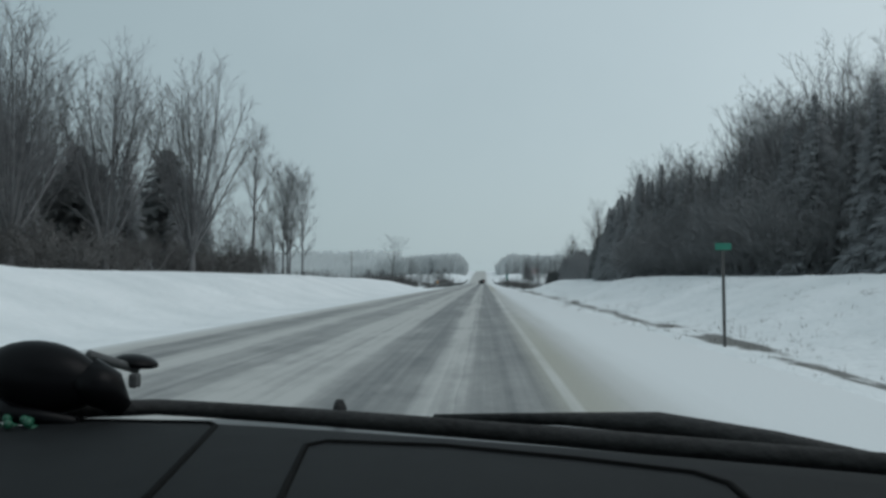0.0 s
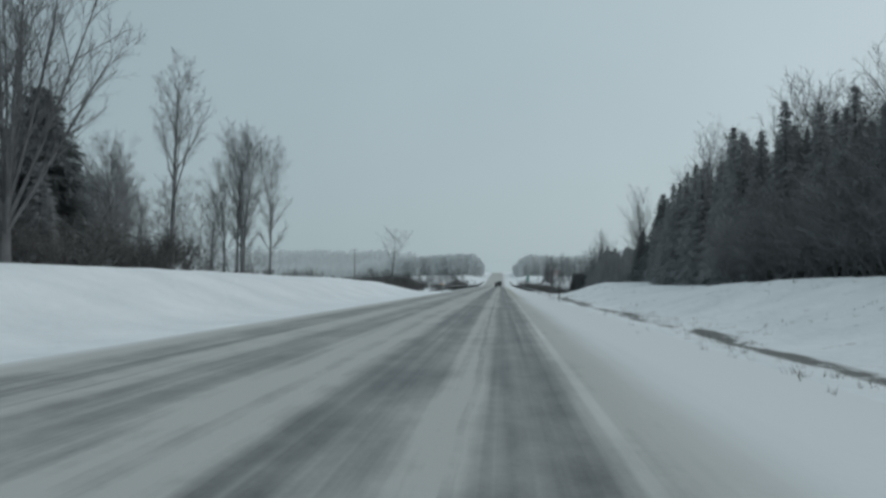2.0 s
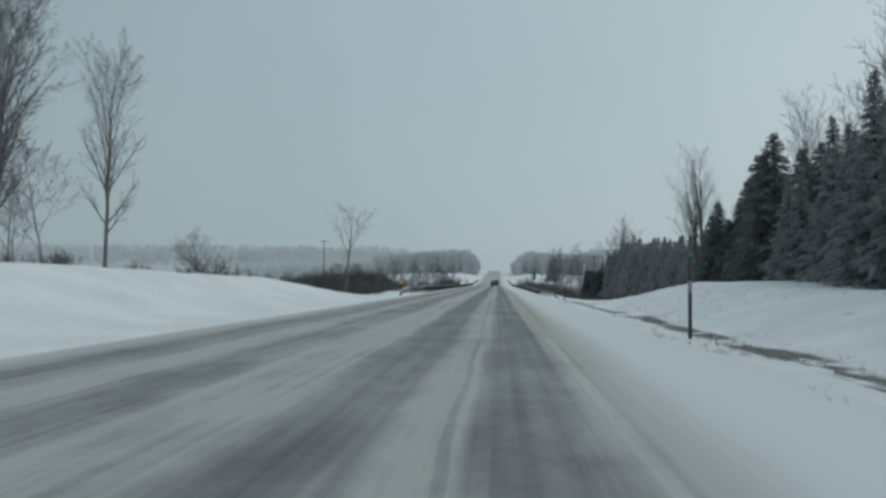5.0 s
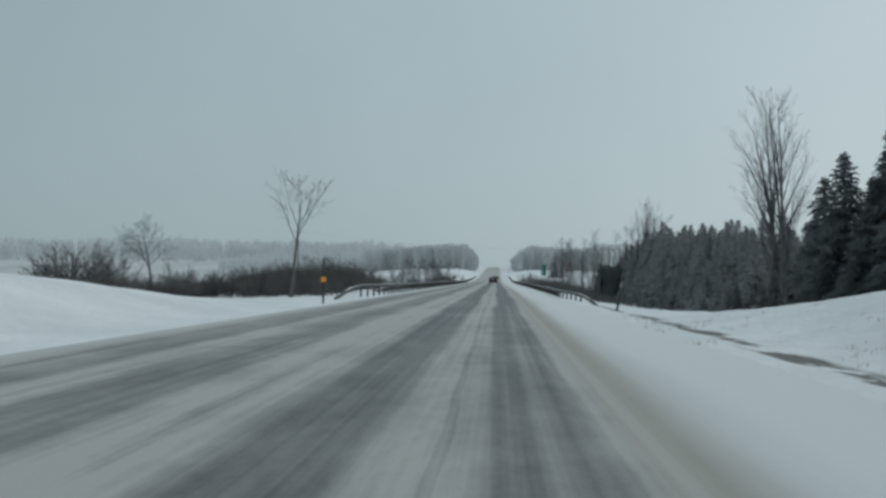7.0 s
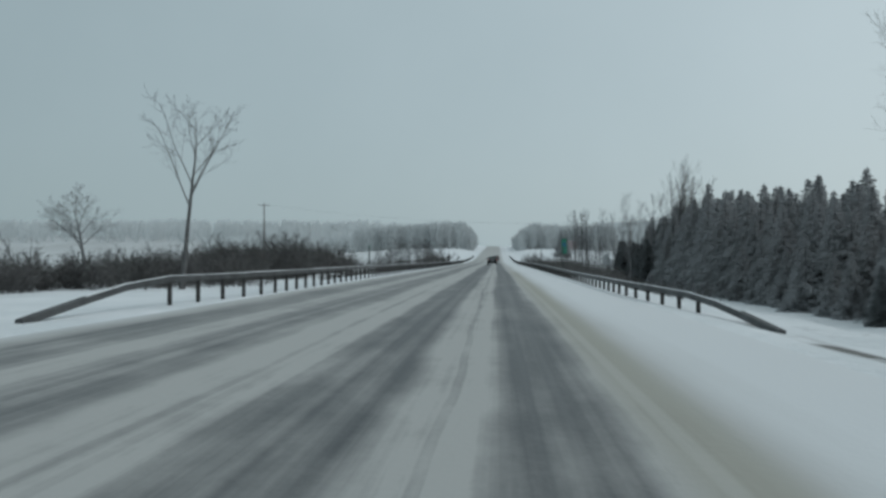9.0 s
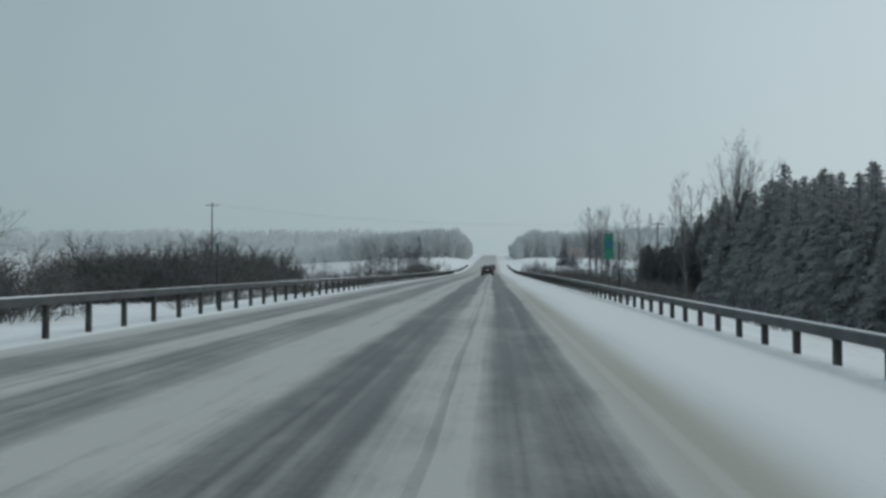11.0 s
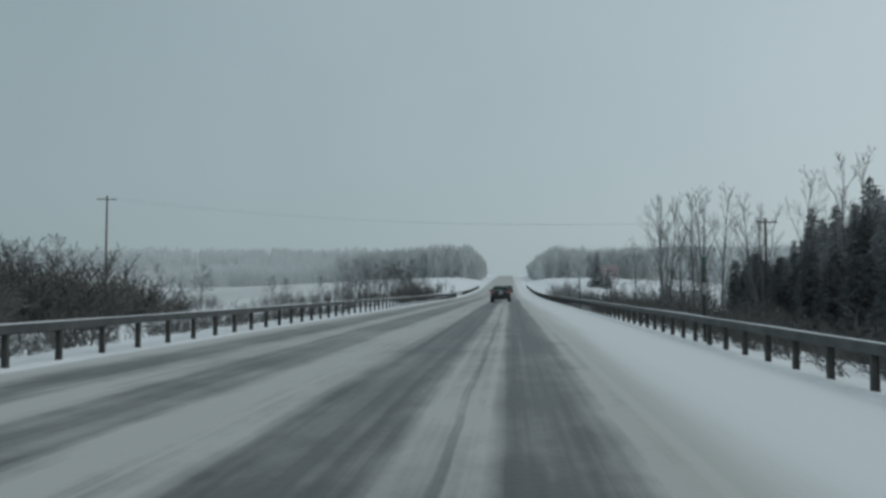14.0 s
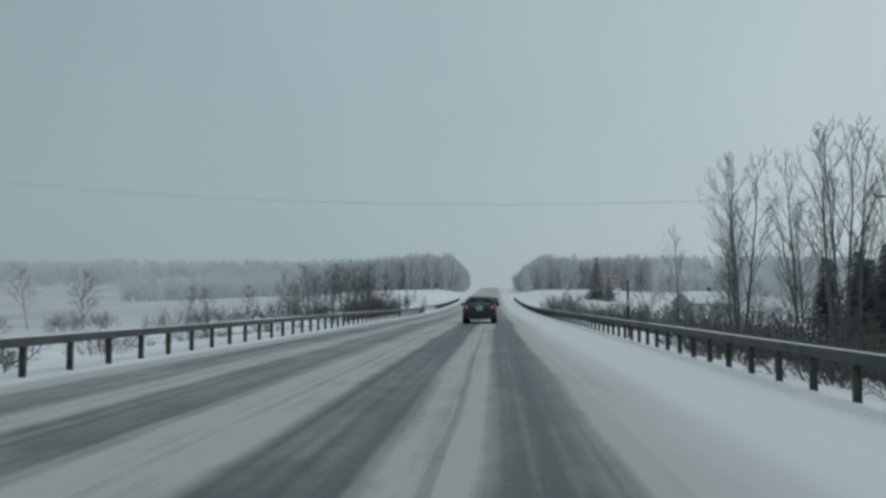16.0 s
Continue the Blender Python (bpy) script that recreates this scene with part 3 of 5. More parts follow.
def bare_tree(seed, style, height, radius, mat, label, stems=1, lean=0.0):
    """A leafless tree at the origin: a trunk and a crown of limbs and twigs."""
    rng = random.Random(seed)
    s = STYLES[style]
    root = thing("bare_tree", 0, 0, 0)
    tagged(root, label, "tree")
    trunk, crown = Limbs(), Limbs()
    for k in range(stems):
        a = k * math.tau / max(stems, 1) + rng.random()
        out = 0.0 if stems == 1 else rng.uniform(0.015, 0.06)
        way = Vector((math.cos(a) * out + lean, math.sin(a) * out, 1)).normalized()
        foot = Vector((math.cos(a), math.sin(a), 0)) * (0.0 if stems == 1 else radius * 1.6)
        h = height * (0.86 if style in ("fan", "fan_deep", "round", "vase") else 0.97) * (1.0 if stems == 1 else rng.uniform(0.75, 1.0))
        steps, pts, radii, d = 9, [foot + Vector((0, 0, -0.5))], [radius * 1.35], way
        for i in range(steps):
            d = (d + Vector((rng.gauss(0, 1), rng.gauss(0, 1), 0)) * s["wobble"] * 0.6 + Vector((0, 0, 0.06))).normalized()
            pts.append(pts[-1] + d * (h + 0.5) / steps)
            radii.append(max(radius * (1 - (i + 1) / steps) ** 0.8, 0.012))
        if "fork" in s:
            top = pts[0] + Vector((0, 0, h * s["fork"]))
            trunk.limb([pts[0], pts[0].lerp(top, 0.5), top], [radius * 1.35, radius, radius * 0.9], 8)
            spin = rng.random() * 6
            for j in range(s["kids"][0]):
                spin += 2.4 + rng.gauss(0, 0.3)
                spread = radians(5 + 29 * (j / (s["kids"][0] - 1)) + rng.gauss(0, 3))
                way = Vector((math.cos(spin) * math.sin(spread), math.sin(spin) * math.sin(spread), math.cos(spread)))
                at = pts[0].lerp(top, 0.98 - 0.5 * (j / s["kids"][0]))
                grow(rng, crown, at, way, h * (1.08 - s["fork"]) * rng.uniform(0.82, 1.05) * (1.0 - 0.22 * j / s["kids"][0]), radius * rng.uniform(0.38, 0.55), 1, s)
            continue
        trunk.limb(pts, radii, 8)
        n, spin = s["kids"][0] + (0 if stems == 1 else -3), rng.random() * 6
        for j in range(n):
            f = s["clear"] + (0.98 - s["clear"]) * (j + rng.random()) / n
            i = min(int(f * steps), steps - 1)
            at = pts[i].lerp(pts[i + 1], f * steps - i)
            along = (pts[i + 1] - pts[i]).normalized()
            spin += 2.4 + rng.gauss(0, 0.4)
            side = along.orthogonal().normalized()
            side.rotate(Matrix.Rotation(spin, 3, along))
            spread = radians(s["spread"][0] + rng.gauss(0, 7))
            rise = (f - s["clear"]) / (1 - s["clear"])
            shape = 0.35 + 0.8 * math.sin(math.pi * (0.12 + 0.78 * rise)) if s.get("egg") else 1.1 - 0.7 * rise
            ln = h * s["ratio"][0] * shape * rng.uniform(0.75, 1.1)
            grow(rng, crown, at, along * math.cos(spread) + side * math.sin(spread), ln, max(radii[i] * 0.45, 0.018), 1, s)
    mesh_part("trunk", trunk.mesh("trunk"), mat, root, smooth=True)
    mesh_part("crown", crown.mesh("crown"), mat, root)
    return root


def conifer(seed, height, spread, mat, label, boughs=170, taper=0.7, sprays=6):
    """A spruce at the origin: a straight trunk and boughs all the way up it, each with side sprays that hang and twist."""
    rng = random.Random(seed)
    root = thing("spruce_tree", 0, 0, 0)
    tagged(root, label, "tree")
    trunk = Limbs()
    trunk.limb([Vector((0, 0, -0.6)), Vector((0, 0, height * 0.5)), Vector((0, 0, height))], [0.2, 0.12, 0.02], 7)
    mesh_part("trunk", trunk.mesh("trunk"), BARK_DARK, root, smooth=True)
    v, f = [], []

    def blade(a, b, width):
        d = b - a
        s = d.cross(Vector((rng.gauss(0, 1), rng.gauss(0, 1), rng.gauss(0, 0.6))))
        if s.length < 1e-4:
            s = Vector((1, 0, 0))
        s = s.normalized() * width
        i = len(v)
        v.extend([tuple(a + s), tuple(a - s), tuple(b)])
        f.append((i, i + 1, i + 2))

    angle = rng.random() * 6
    for j in range(boughs):
        k = 0.03 + 0.955 * (j + rng.random()) / boughs
        angle += 2.4 + rng.gauss(0, 0.3)
        r = (spread * (1 - k) ** taper + 0.12) * rng.uniform(0.68, 1.10)
        out = Vector((math.cos(angle), math.sin(angle), 0))
        side = out.cross(Vector((0, 0, 1)))
        rise = rng.uniform(-0.42, -0.08) + 0.7 * smooth(0.8, 1.0, k)
        p0 = Vector((0, 0, height * k))
        p2 = p0 + out * r + Vector((0, 0, rise * r))
        blade(p0, p2, 0.09 + 0.05 * r)
        for q in range(sprays):
            c = p0.lerp(p2, 0.22 + 0.72 * (q + rng.random() * 0.7) / sprays)
            ln = r * (0.50 - 0.30 * q / sprays) + 0.08
            for sg in (-1, 1):
                e = c + out * ln * rng.uniform(0.4, 0.8) + side * sg * ln * rng.uniform(0.55, 0.95) + Vector((0, 0, -r * rng.uniform(0.0, 0.30)))
                blade(c, e, (0.055 + 0.032 * r) * rng.uniform(0.7, 1.3))
        for q in range(2):
            hang = p0.lerp(p2, rng.uniform(0.3, 0.95))
            blade(hang, hang + Vector((rng.gauss(0, 0.15), rng.gauss(0, 0.15), -0.22 - 0.16 * r)), 0.09)
    blade(Vector((0, 0, height * 0.94)), Vector((0, 0, height * 1.02)), 0.06)
    mesh_part("crown", raw("crown", v, f), mat, root)
    return root


def bush(seed, height, width, mat, label, stems=14, kids=(0, 8, 6)):
    """A leafless shrub: many thin forking stems from one foot."""
    rng = random.Random(seed)
    root = thing("shrub", 0, 0, 0)
    tagged(root, label, "shrub")
    limbs = Limbs()
    for k in range(stems):
        a, o = rng.random() * math.tau, rng.random() ** 0.5
        foot = Vector((math.cos(a), math.sin(a), 0)) * o * width * 0.3 + Vector((0, 0, -0.2))
        way = Vector((math.cos(a) * o * width / height * 0.9, math.sin(a) * o * width / height * 0.9, 1))
        grow(rng, limbs, foot, way, height * rng.uniform(0.6, 0.95) * (1.05 - 0.3 * o), 0.03, 1, dict(twig=0.020, thin=2, sides=(4, 3, 3), levels=3, kids=kids, spread=(30, 34, 42), ratio=(0.5, 0.5, 0.55), clear=0.1, wobble=0.12, up=0.03))
    mesh_part("crown", limbs.mesh("crown"), mat, root)
    return root


def plant(proto, x, y, size=1.0, turn=0.0, sink=0.0, group=""):
    """Sets a copy of a plant on the ground."""
    m = pose(x, y, ground_z(x, y) - sink, 0, 0, turn) @ Matrix.Scale(size, 4)
    ob = copy_thing(proto, m)
    ob.matrix_basis = m
    if group:
        tagged(ob, group=group)
    return ob


BRUSH_BITS = ([], [])


def sow(proto, x, y, size, turn):
    """Adds a low shrub to the brush that is one object."""
    v, f = BRUSH_BITS
    base = len(v)
    me = proto.children[0].data
    m = pose(x, y, ground_z(x, y) - 0.1, 0, 0, turn) @ Matrix.Scale(size, 4)
    v.extend(tuple(m @ q.co) for q in me.vertices)
    f.extend(tuple(base + i for i in p.vertices) for p in me.polygons)


REAR_BITS = ([], [])


def mass(proto, x, y, size, turn):
    """Adds a spruce deep in a wood to the mass that is one object."""
    v, f = REAR_BITS
    base = len(v)
    me = [o for o in proto.children if o.name.startswith("crown")][0].data
    m = pose(x, y, ground_z(x, y) - 0.2, 0, 0, turn) @ Matrix.Scale(size, 4)
    v.extend(tuple(m @ q.co) for q in me.vertices)
    f.extend(tuple(base + i for i in p.vertices) for p in me.polygons)


def remove(*protos):
    for p in protos:
        for o in (*p.children_recursive, p):
            bpy.data.objects.remove(o)


rng = random.Random(7)
FAN = bare_tree(11, "fan", 20, 0.26, BARK_MID, "tall leafless maple with a fan of fine branches")
FAN_B = bare_tree(12, "fan", 18, 0.24, BARK_MID, "tall leafless maple with a fan of fine branches")
FAN_DEEP = bare_tree(13, "fan_deep", 19, 0.24, BARK_THIN_HAZE, "tall leafless maple with fine branches deep in the wood")
UPRIGHT_DEEP = bare_tree(23, "upright_deep", 15.5, 0.18, BARK_THIN_HAZE, "leafless poplar with upright branches deep in the wood")
UPRIGHT = bare_tree(21, "upright", 16, 0.20, BARK_MID, "leafless poplar with upright branches on the snowbank")
UPRIGHT_B = bare_tree(22, "upright", 15, 0.17, BARK_MID, "leafless poplar with upright branches on the snowbank")
TALL = bare_tree(31, "tall", 17.5, 0.24, BARK_MID, "tall leafless tree with a long bare trunk")
VASE = bare_tree(42, "vase", 13.5, 0.21, BARK_DARK, "lone leafless tree with a vase-shaped open crown", lean=0.07)
ROUND = bare_tree(51, "round", 13, 0.3, BARK_MID, "rounded leafless tree out in a snowy field")
MULTI = bare_tree(61, "slim", 22, 0.20, BARK_DARK, "leafless tree with several stems before dark spruces", stems=7)
SCRUB = bare_tree(71, "scrub", 9, 0.09, BARK, "thin leafless young tree")
SCRUB_B = bare_tree(72, "scrub", 8, 0.08, BARK, "thin leafless young tree")
SCRUB_R = bare_tree(73, "scrub", 8, 0.09, BARK_HAZE, "thin leafless young tree paled for haze")
SCRUB_M = bare_tree(74, "scrub", 8, 0.09, BARK_MID, "thin leafless young tree")
STEMS = bare_tree(81, "slim", 12, 0.10, BARK_MID, "slender leafless trees standing behind the guard rail", stems=2)
STEMS_B = bare_tree(82, "slim", 12, 0.11, BARK_MID, "slender leafless tree standing behind the guard rail")
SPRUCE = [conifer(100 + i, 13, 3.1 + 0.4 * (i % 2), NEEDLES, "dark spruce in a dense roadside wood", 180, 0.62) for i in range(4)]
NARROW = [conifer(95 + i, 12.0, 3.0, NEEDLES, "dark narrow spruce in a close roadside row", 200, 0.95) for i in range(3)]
NARROW_DARK = conifer(98, 11, 2.7, NEEDLES_DARK, "low dark evergreen in a close clump by the pole", 180, 0.5)
SPRUCE_D = [conifer(106 + i, 13, 4.3, NEEDLES_DARK, "dark spruce at the edge of the wood", 210, 0.8) for i in range(2)]
WIDE = conifer(105, 13.5, 5.3, NEEDLES_DARK, "broad dark spruce among bare trees on the bank", 420, 0.55)
SPRUCE_R = [conifer(110 + i, 12.8, 4.7, NEEDLES_HAZE, "dark spruce in a dense wood behind the guard rail", 200, 0.92) for i in range(3)]
BUSH = [bush(120 + i, 3.0, 3.4, BRUSH, "leafless shrub in snow") for i in range(3)]
DENSE = bush(140, 4.4, 4.6, BARK_DARK, "dense dark rounded shrub standing in snow", stems=64)
LOW = [bush(150 + i, 3.0, 3.4, BRUSH, "low leafless brush", stems=9, kids=(0, 6, 4)) for i in range(3)]
TALL_BRUSH = [bush(160 + i, 6.6, 4.6, BARK_THIN_HAZE, "tall grey leafless brush along the edge of the wood", stems=20, kids=(0, 12, 7)) for i in range(2)]
BUSH_R = [bush(130 + i, 3.4, 4.0, BRUSH_HAZE, "leafless shrub paled for haze") for i in range(2)]

# left bank: the tall group at the start
for proto, x, y, size, turn in (
    (FAN, -25.2, 68, 0.98, 0), (FAN_B, -29.0, 60, 1.05, 70), (FAN, -30.5, 50, 0.95, 150), (FAN_B, -33, 41, 1.0, 20),
    (FAN_B, -38, 66, 0.95, 200), (FAN, -40, 54, 1.0, 260), (UPRIGHT, -36, 80, 1.1, 10), (FAN, -46, 72, 0.9, 300),
    (FAN_B, -37, 30, 0.95, 90), (UPRIGHT_B, -31, 36, 0.9, 40), (FAN, -48, 40, 0.9, 120),
    (TALL, -27.5, 94, 0.98, 0), (UPRIGHT, -28.75, 116.3, 0.92, 0), (UPRIGHT_B, -31.2, 117.5, 0.80, 80), (UPRIGHT, -29.9, 117.9, 0.94, 200), (UPRIGHT_B, -28.2, 115.2, 0.9, 300),
    (UPRIGHT_B, -30.3, 132.4, 1.08, 30), (UPRIGHT, -33.5, 119.5, 0.6, 160), (VASE, -21.4, 183.5, 0.98, 0), (ROUND, -77, 275, 1.2, 0),
):
    plant(proto, x, y, size, turn, 0.1)
for i in range(13):
    plant((UPRIGHT_DEEP, UPRIGHT_B)[i % 2], rng.uniform(-47, -34.5), rng.uniform(97, 124), rng.uniform(0.58, 0.76), rng.uniform(0, 360), 0.1, "trees behind the bank")
plant(WIDE, -35.5, 88, 1.06, 0, 0.2)
plant(WIDE, -35.5, 68, 0.85, 120, 0.2)
plant(WIDE, -42, 85, 0.92, 50, 0.2)
plant(WIDE, -43, 72, 0.85, 210, 0.2)
for x, y, size in ((-33.5, 73, 0.85), (-32, 66, 0.6), (-34, 58, 0.55), (-36, 50, 0.6), (-38, 62, 0.75), (-33, 84, 0.6), (-38, 44, 0.55), (-42, 76, 0.8)):
    plant(SPRUCE[int(-x) % 4], x, y, size, x * 31, 0.2, "spruces among the bare trees")
for i in range(24):
    x, y = rng.uniform(-62, -36), rng.uniform(24, 96)
    plant(rng.choice((FAN_DEEP, FAN_DEEP, UPRIGHT_DEEP)), x, y, rng.uniform(0.7, 0.98), rng.uniform(0, 360), 0.1, "leafless trees on the bank")
for i in range(38):
    x, y = rng.uniform(-60, -36), rng.uniform(78, 146)
    plant(rng.choice((SCRUB, SCRUB_B, SCRUB, SCRUB_R)), x, y, rng.uniform(1.1, 1.6), rng.uniform(0, 360), 0.1, "trees behind the bank")
for i in range(54):
    y = rng.uniform(22, 108)
    x = -25.5 - rng.random() * 9 - (0 if y < 80 else 2)
    plant(rng.choice(BUSH), x, y, rng.uniform(1.0, 1.8), rng.uniform(0, 360), 0.1, "undergrowth along the bank")
for x, y, s in ((-31, 112, 0.7), (-27.5, 120, 0.6), (-33, 131, 0.8), (-29, 135, 0.6), (-35, 126, 0.8)):
    plant(BUSH[0], x, y, s, x * 40, 0.1)
# right bank: the wood
for row in range(3):
    for k in range(60 if row < 2 else 30):
        pitch = 1.8 if row < 2 else 3.6
        x = 18.0 + row * 2.4 + rng.uniform(-1.0, 1.0)
        y = 20 + k * pitch + rng.uniform(-0.8, 0.8) + row
        if y > 126 - row * 1.0 or (row > 2 and noise.noise(Vector((k * 0.31, 1.7 * row, 0))) > 0.1):
            continue
        top = 0.98 + 0.10 * noise.noise(Vector((x * 0.15, y * 0.08, 9)))
        top *= (1.0 - 0.45 * smooth(100, 130, y)) * (0.83 + 0.23 * smooth(62, 84, y))
        if row < 2:
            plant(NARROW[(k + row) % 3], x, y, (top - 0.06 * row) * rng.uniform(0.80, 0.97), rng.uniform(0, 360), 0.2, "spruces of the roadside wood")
        else:
            mass(SPRUCE[(k * 3 + row) % 4], x, y, top * 0.76 * rng.uniform(0.9, 1.06), rng.uniform(0, 360))
for i in range(56):
    y = rng.uniform(20, 114) if i % 3 else rng.uniform(24, 84)
    x = rng.uniform(19, 30)
    plant(rng.choice((FAN, FAN_DEEP, UPRIGHT_DEEP, FAN_DEEP)), x, y, rng.uniform(0.62, 0.78) * (0.86 + 0.10 * smooth(30, 60, y)), rng.uniform(0, 360), 0.1, "leafless trees among the spruces")
for proto, x, y, size in ((FAN, 25, 118.5, 0.9), (FAN_B, 26.8, 139, 0.95), (SCRUB, 23.8, 120.5, 1.5)):
    plant(proto, x, y, size, x * 33, 0.1)
for x, y, size in ((27.5, 72, 0.80), (29, 82, 0.90), (26, 92, 0.76), (30, 101, 0.84)):
    plant(FAN_DEEP, x, y, size, x * 50, 0.1, "leafless trees among the spruces")
for i in range(38):
    y = 40 + i * 1.25 + rng.uniform(-0.8, 0.8)
    plant(TALL_BRUSH[i % 2], rng.uniform(15.8, 17.6), y, rng.uniform(0.7, 1.15), rng.uniform(0, 360), 0.1, "tall brush along the edge of the wood")
# spruces round the multi-stemmed tree
for i in range(24):
    x, y = 22.3 + (i % 4) * 3.2 + rng.uniform(-0.8, 0.8), 136 + (i // 4) * 4.2 + rng.uniform(-1, 1)
    plant(SPRUCE_D[i % 2], x, y, rng.uniform(0.90, 1.0) - 0.12 * smooth(146, 160, y), rng.uniform(0, 360), 0.2, "spruces of the roadside wood")
for x, y, size in ((24.0, 151, 1.04), (23.6, 146.5, 1.12), (21.6, 149, 0.72), (21.8, 154, 0.66)):
    plant(SPRUCE_D[0], x, y, size, x * 70, 0.2, "spruces of the roadside wood")
for i in range(12):
    x, y = 36 + rng.random() ** 1.5 * 26, rng.uniform(30, 290)
    plant(SPRUCE[i % 4], x, y, rng.uniform(0.6, 0.95), rng.uniform(0, 360), 0.2, "scattered spruces behind the woods")
for i in range(9):
    x, y = 33 + rng.uniform(0, 8), 160 + i * 3.2
    plant(SPRUCE_R[i % 3], x, y, rng.uniform(0.6, 0.9), rng.uniform(0, 360), 0.2, "spruces of the second wood")
for i in range(15):
    x, y = rng.uniform(27.5, 35), rng.uniform(179, 193)
    plant(SPRUCE_D[i % 2], x, y, rng.uniform(0.44, 0.60), rng.uniform(0, 360), 0.2, "spruces of the second wood")
plant(MULTI, 26.1, 177, 1.0, 0, 0.1)
plant(MULTI, 27.4, 252, 0.86, 140, 0.1)
for x, y in ((20, 163), (22.5, 168), (24, 172), (23, 180), (28, 180), (31, 176), (27, 170)):
    plant(SPRUCE_D[int(x) % 2], x, y, rng.uniform(0.28, 0.42), x * 20, 0.2)
# second wood behind the guard rail
def crown_line(y):
    """Height of the wood's top over the road, which rises along it and ends abruptly."""
    return 5.4 + 2.0 * smooth(186, 206, y) + 2.0 * smooth(206, 230, y) - 2.9 * smooth(232, 266, y) - 2.0 * smooth(266, 284, y)


def rear_crown_line(y):
    """The same, deeper in the wood, where the trees stay tall to its end."""
    return 7.7 + 1.8 * smooth(186, 206, y) + 1.0 * smooth(206, 240, y) + 1.0 * smooth(240, 262, y) - 3.5 * smooth(276, 290, y)


for row in range(4):
    for k in range(46 if row < 2 else 34):
        x = 26.0 + row * 3.0 + rng.uniform(-1.0, 1.0)
        y = 182 + k * (2.3 if row < 2 else 3.2) + rng.uniform(-1.0, 1.0)
        if y > 289:
            continue
        deep = (0.0, 0.45, 1.0, 1.0)[row]
        top = crown_line(y) * (1 - deep) + rear_crown_line(y) * deep
        size = (top - ground_z(x, y)) / 13.0 * rng.uniform(0.82, 1.06)
        if row < 2:
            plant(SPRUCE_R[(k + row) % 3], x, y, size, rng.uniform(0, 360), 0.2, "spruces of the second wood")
        else:
            mass(SPRUCE_R[(k + row) % 3], x, y, size, rng.uniform(0, 360))
for i in range(28):
    y = 186 + i * 3.5 + rng.uniform(-1, 1)
    plant(SPRUCE_R[i % 3], rng.uniform(23.6, 25.6), y, (crown_line(y) + 2.4) / 12 * rng.uniform(0.45, 0.72), rng.uniform(0, 360), 0.2, "spruces of the second wood")
plant(SPRUCE_R[0], 27.5, 236.5, 1.10, 0, 0.2)
plant(SPRUCE_R[1], 28.8, 281.8, 0.95, 0, 0.2)
plant(SPRUCE_D[0], 27.2, 266.6, 0.78, 0, 0.2)
for proto, x, y, size in (
    (STEMS_B, 15.6, 225.5, 0.95), (STEMS, 27.5, 270, 1.4), (STEMS, 28.6, 250.5, 1.5), (STEMS_B, 26.4, 253.5, 1.4), (STEMS, 14.9, 268, 1.06), (STEMS_B, 15.7, 269.5, 1.0), (STEMS_B, 14.0, 270.5, 0.86),
    (STEMS, 15.2, 283, 1.2), (STEMS_B, 14.5, 281, 1.02), (STEMS_B, 14.1, 295, 0.78), (STEMS, 22.7, 279, 1.1), (STEMS_B, 21.0, 275, 1.0), (STEMS_B, 18.1, 273, 1.05),
    (STEMS, 19.6, 284, 0.95), (STEMS_B, 17.0, 291, 0.9), (STEMS_B, 24.5, 272, 1.15), (STEMS, 19.4, 266, 0.9), (SCRUB_M, 13.0, 303, 0.7), (SCRUB_R, 16, 306, 0.6), (SCRUB_R, 20, 300, 0.8),
    (SCRUB_R, 24, 312, 1.1), (SCRUB_M, 18.6, 296, 0.8), (SCRUB_M, 16.5, 278, 0.6),
):
    plant(proto, x, y, size, x * 57, 0.1, "leafless trees behind the guard rail")
for i in range(90):
    x, y = rng.uniform(8.5, 26), rng.uniform(205, 275)
    sow(rng.choice(LOW), x, y, rng.uniform(0.6, 1.1), rng.uniform(0, 360))
for i in range(48):
    y = 252 + i * 0.92 + rng.uniform(-0.6, 0.6)
    x = 22.4 + (i * 7 % 5) * 1.5 + rng.uniform(-0.5, 0.5) + 3.0 * smooth(276, 296, y)
    plant(NARROW_DARK, x, y, rng.uniform(0.44, 0.66) + 0.06 * smooth(262, 284, y), rng.uniform(0, 360), 0.1, "low dark evergreens by the pole")
for i in range(130):
    sow(rng.choice(LOW), rng.uniform(6.0, 16), rng.uniform(206, 258), rng.uniform(0.42, 0.7), rng.uniform(0, 360))
for i in range(26):
    plant(rng.choice((SCRUB_R, SCRUB_R, SCRUB)), rng.uniform(24, 85), rng.uniform(330, 420), rng.uniform(0.5, 1.0), rng.uniform(0, 360), 0.1, "pale young trees beyond the guard rail")
for i in range(26):
    plant(BUSH_R[i % 2], rng.uniform(18, 70), rng.uniform(318, 400), rng.uniform(0.7, 1.2), rng.uniform(0, 360), 0.1, "shrubs beyond the guard rail")
for i in range(44):
    sow(rng.choice(LOW), rng.uniform(10.5, 22), rng.uniform(262, 302), rng.uniform(0.9, 1.4), rng.uniform(0, 360))
for i in range(46):
    sow(rng.choice(LOW), rng.uniform(-17, -9.6), rng.uniform(240, 330), rng.uniform(0.26, 0.5), rng.uniform(0, 360))
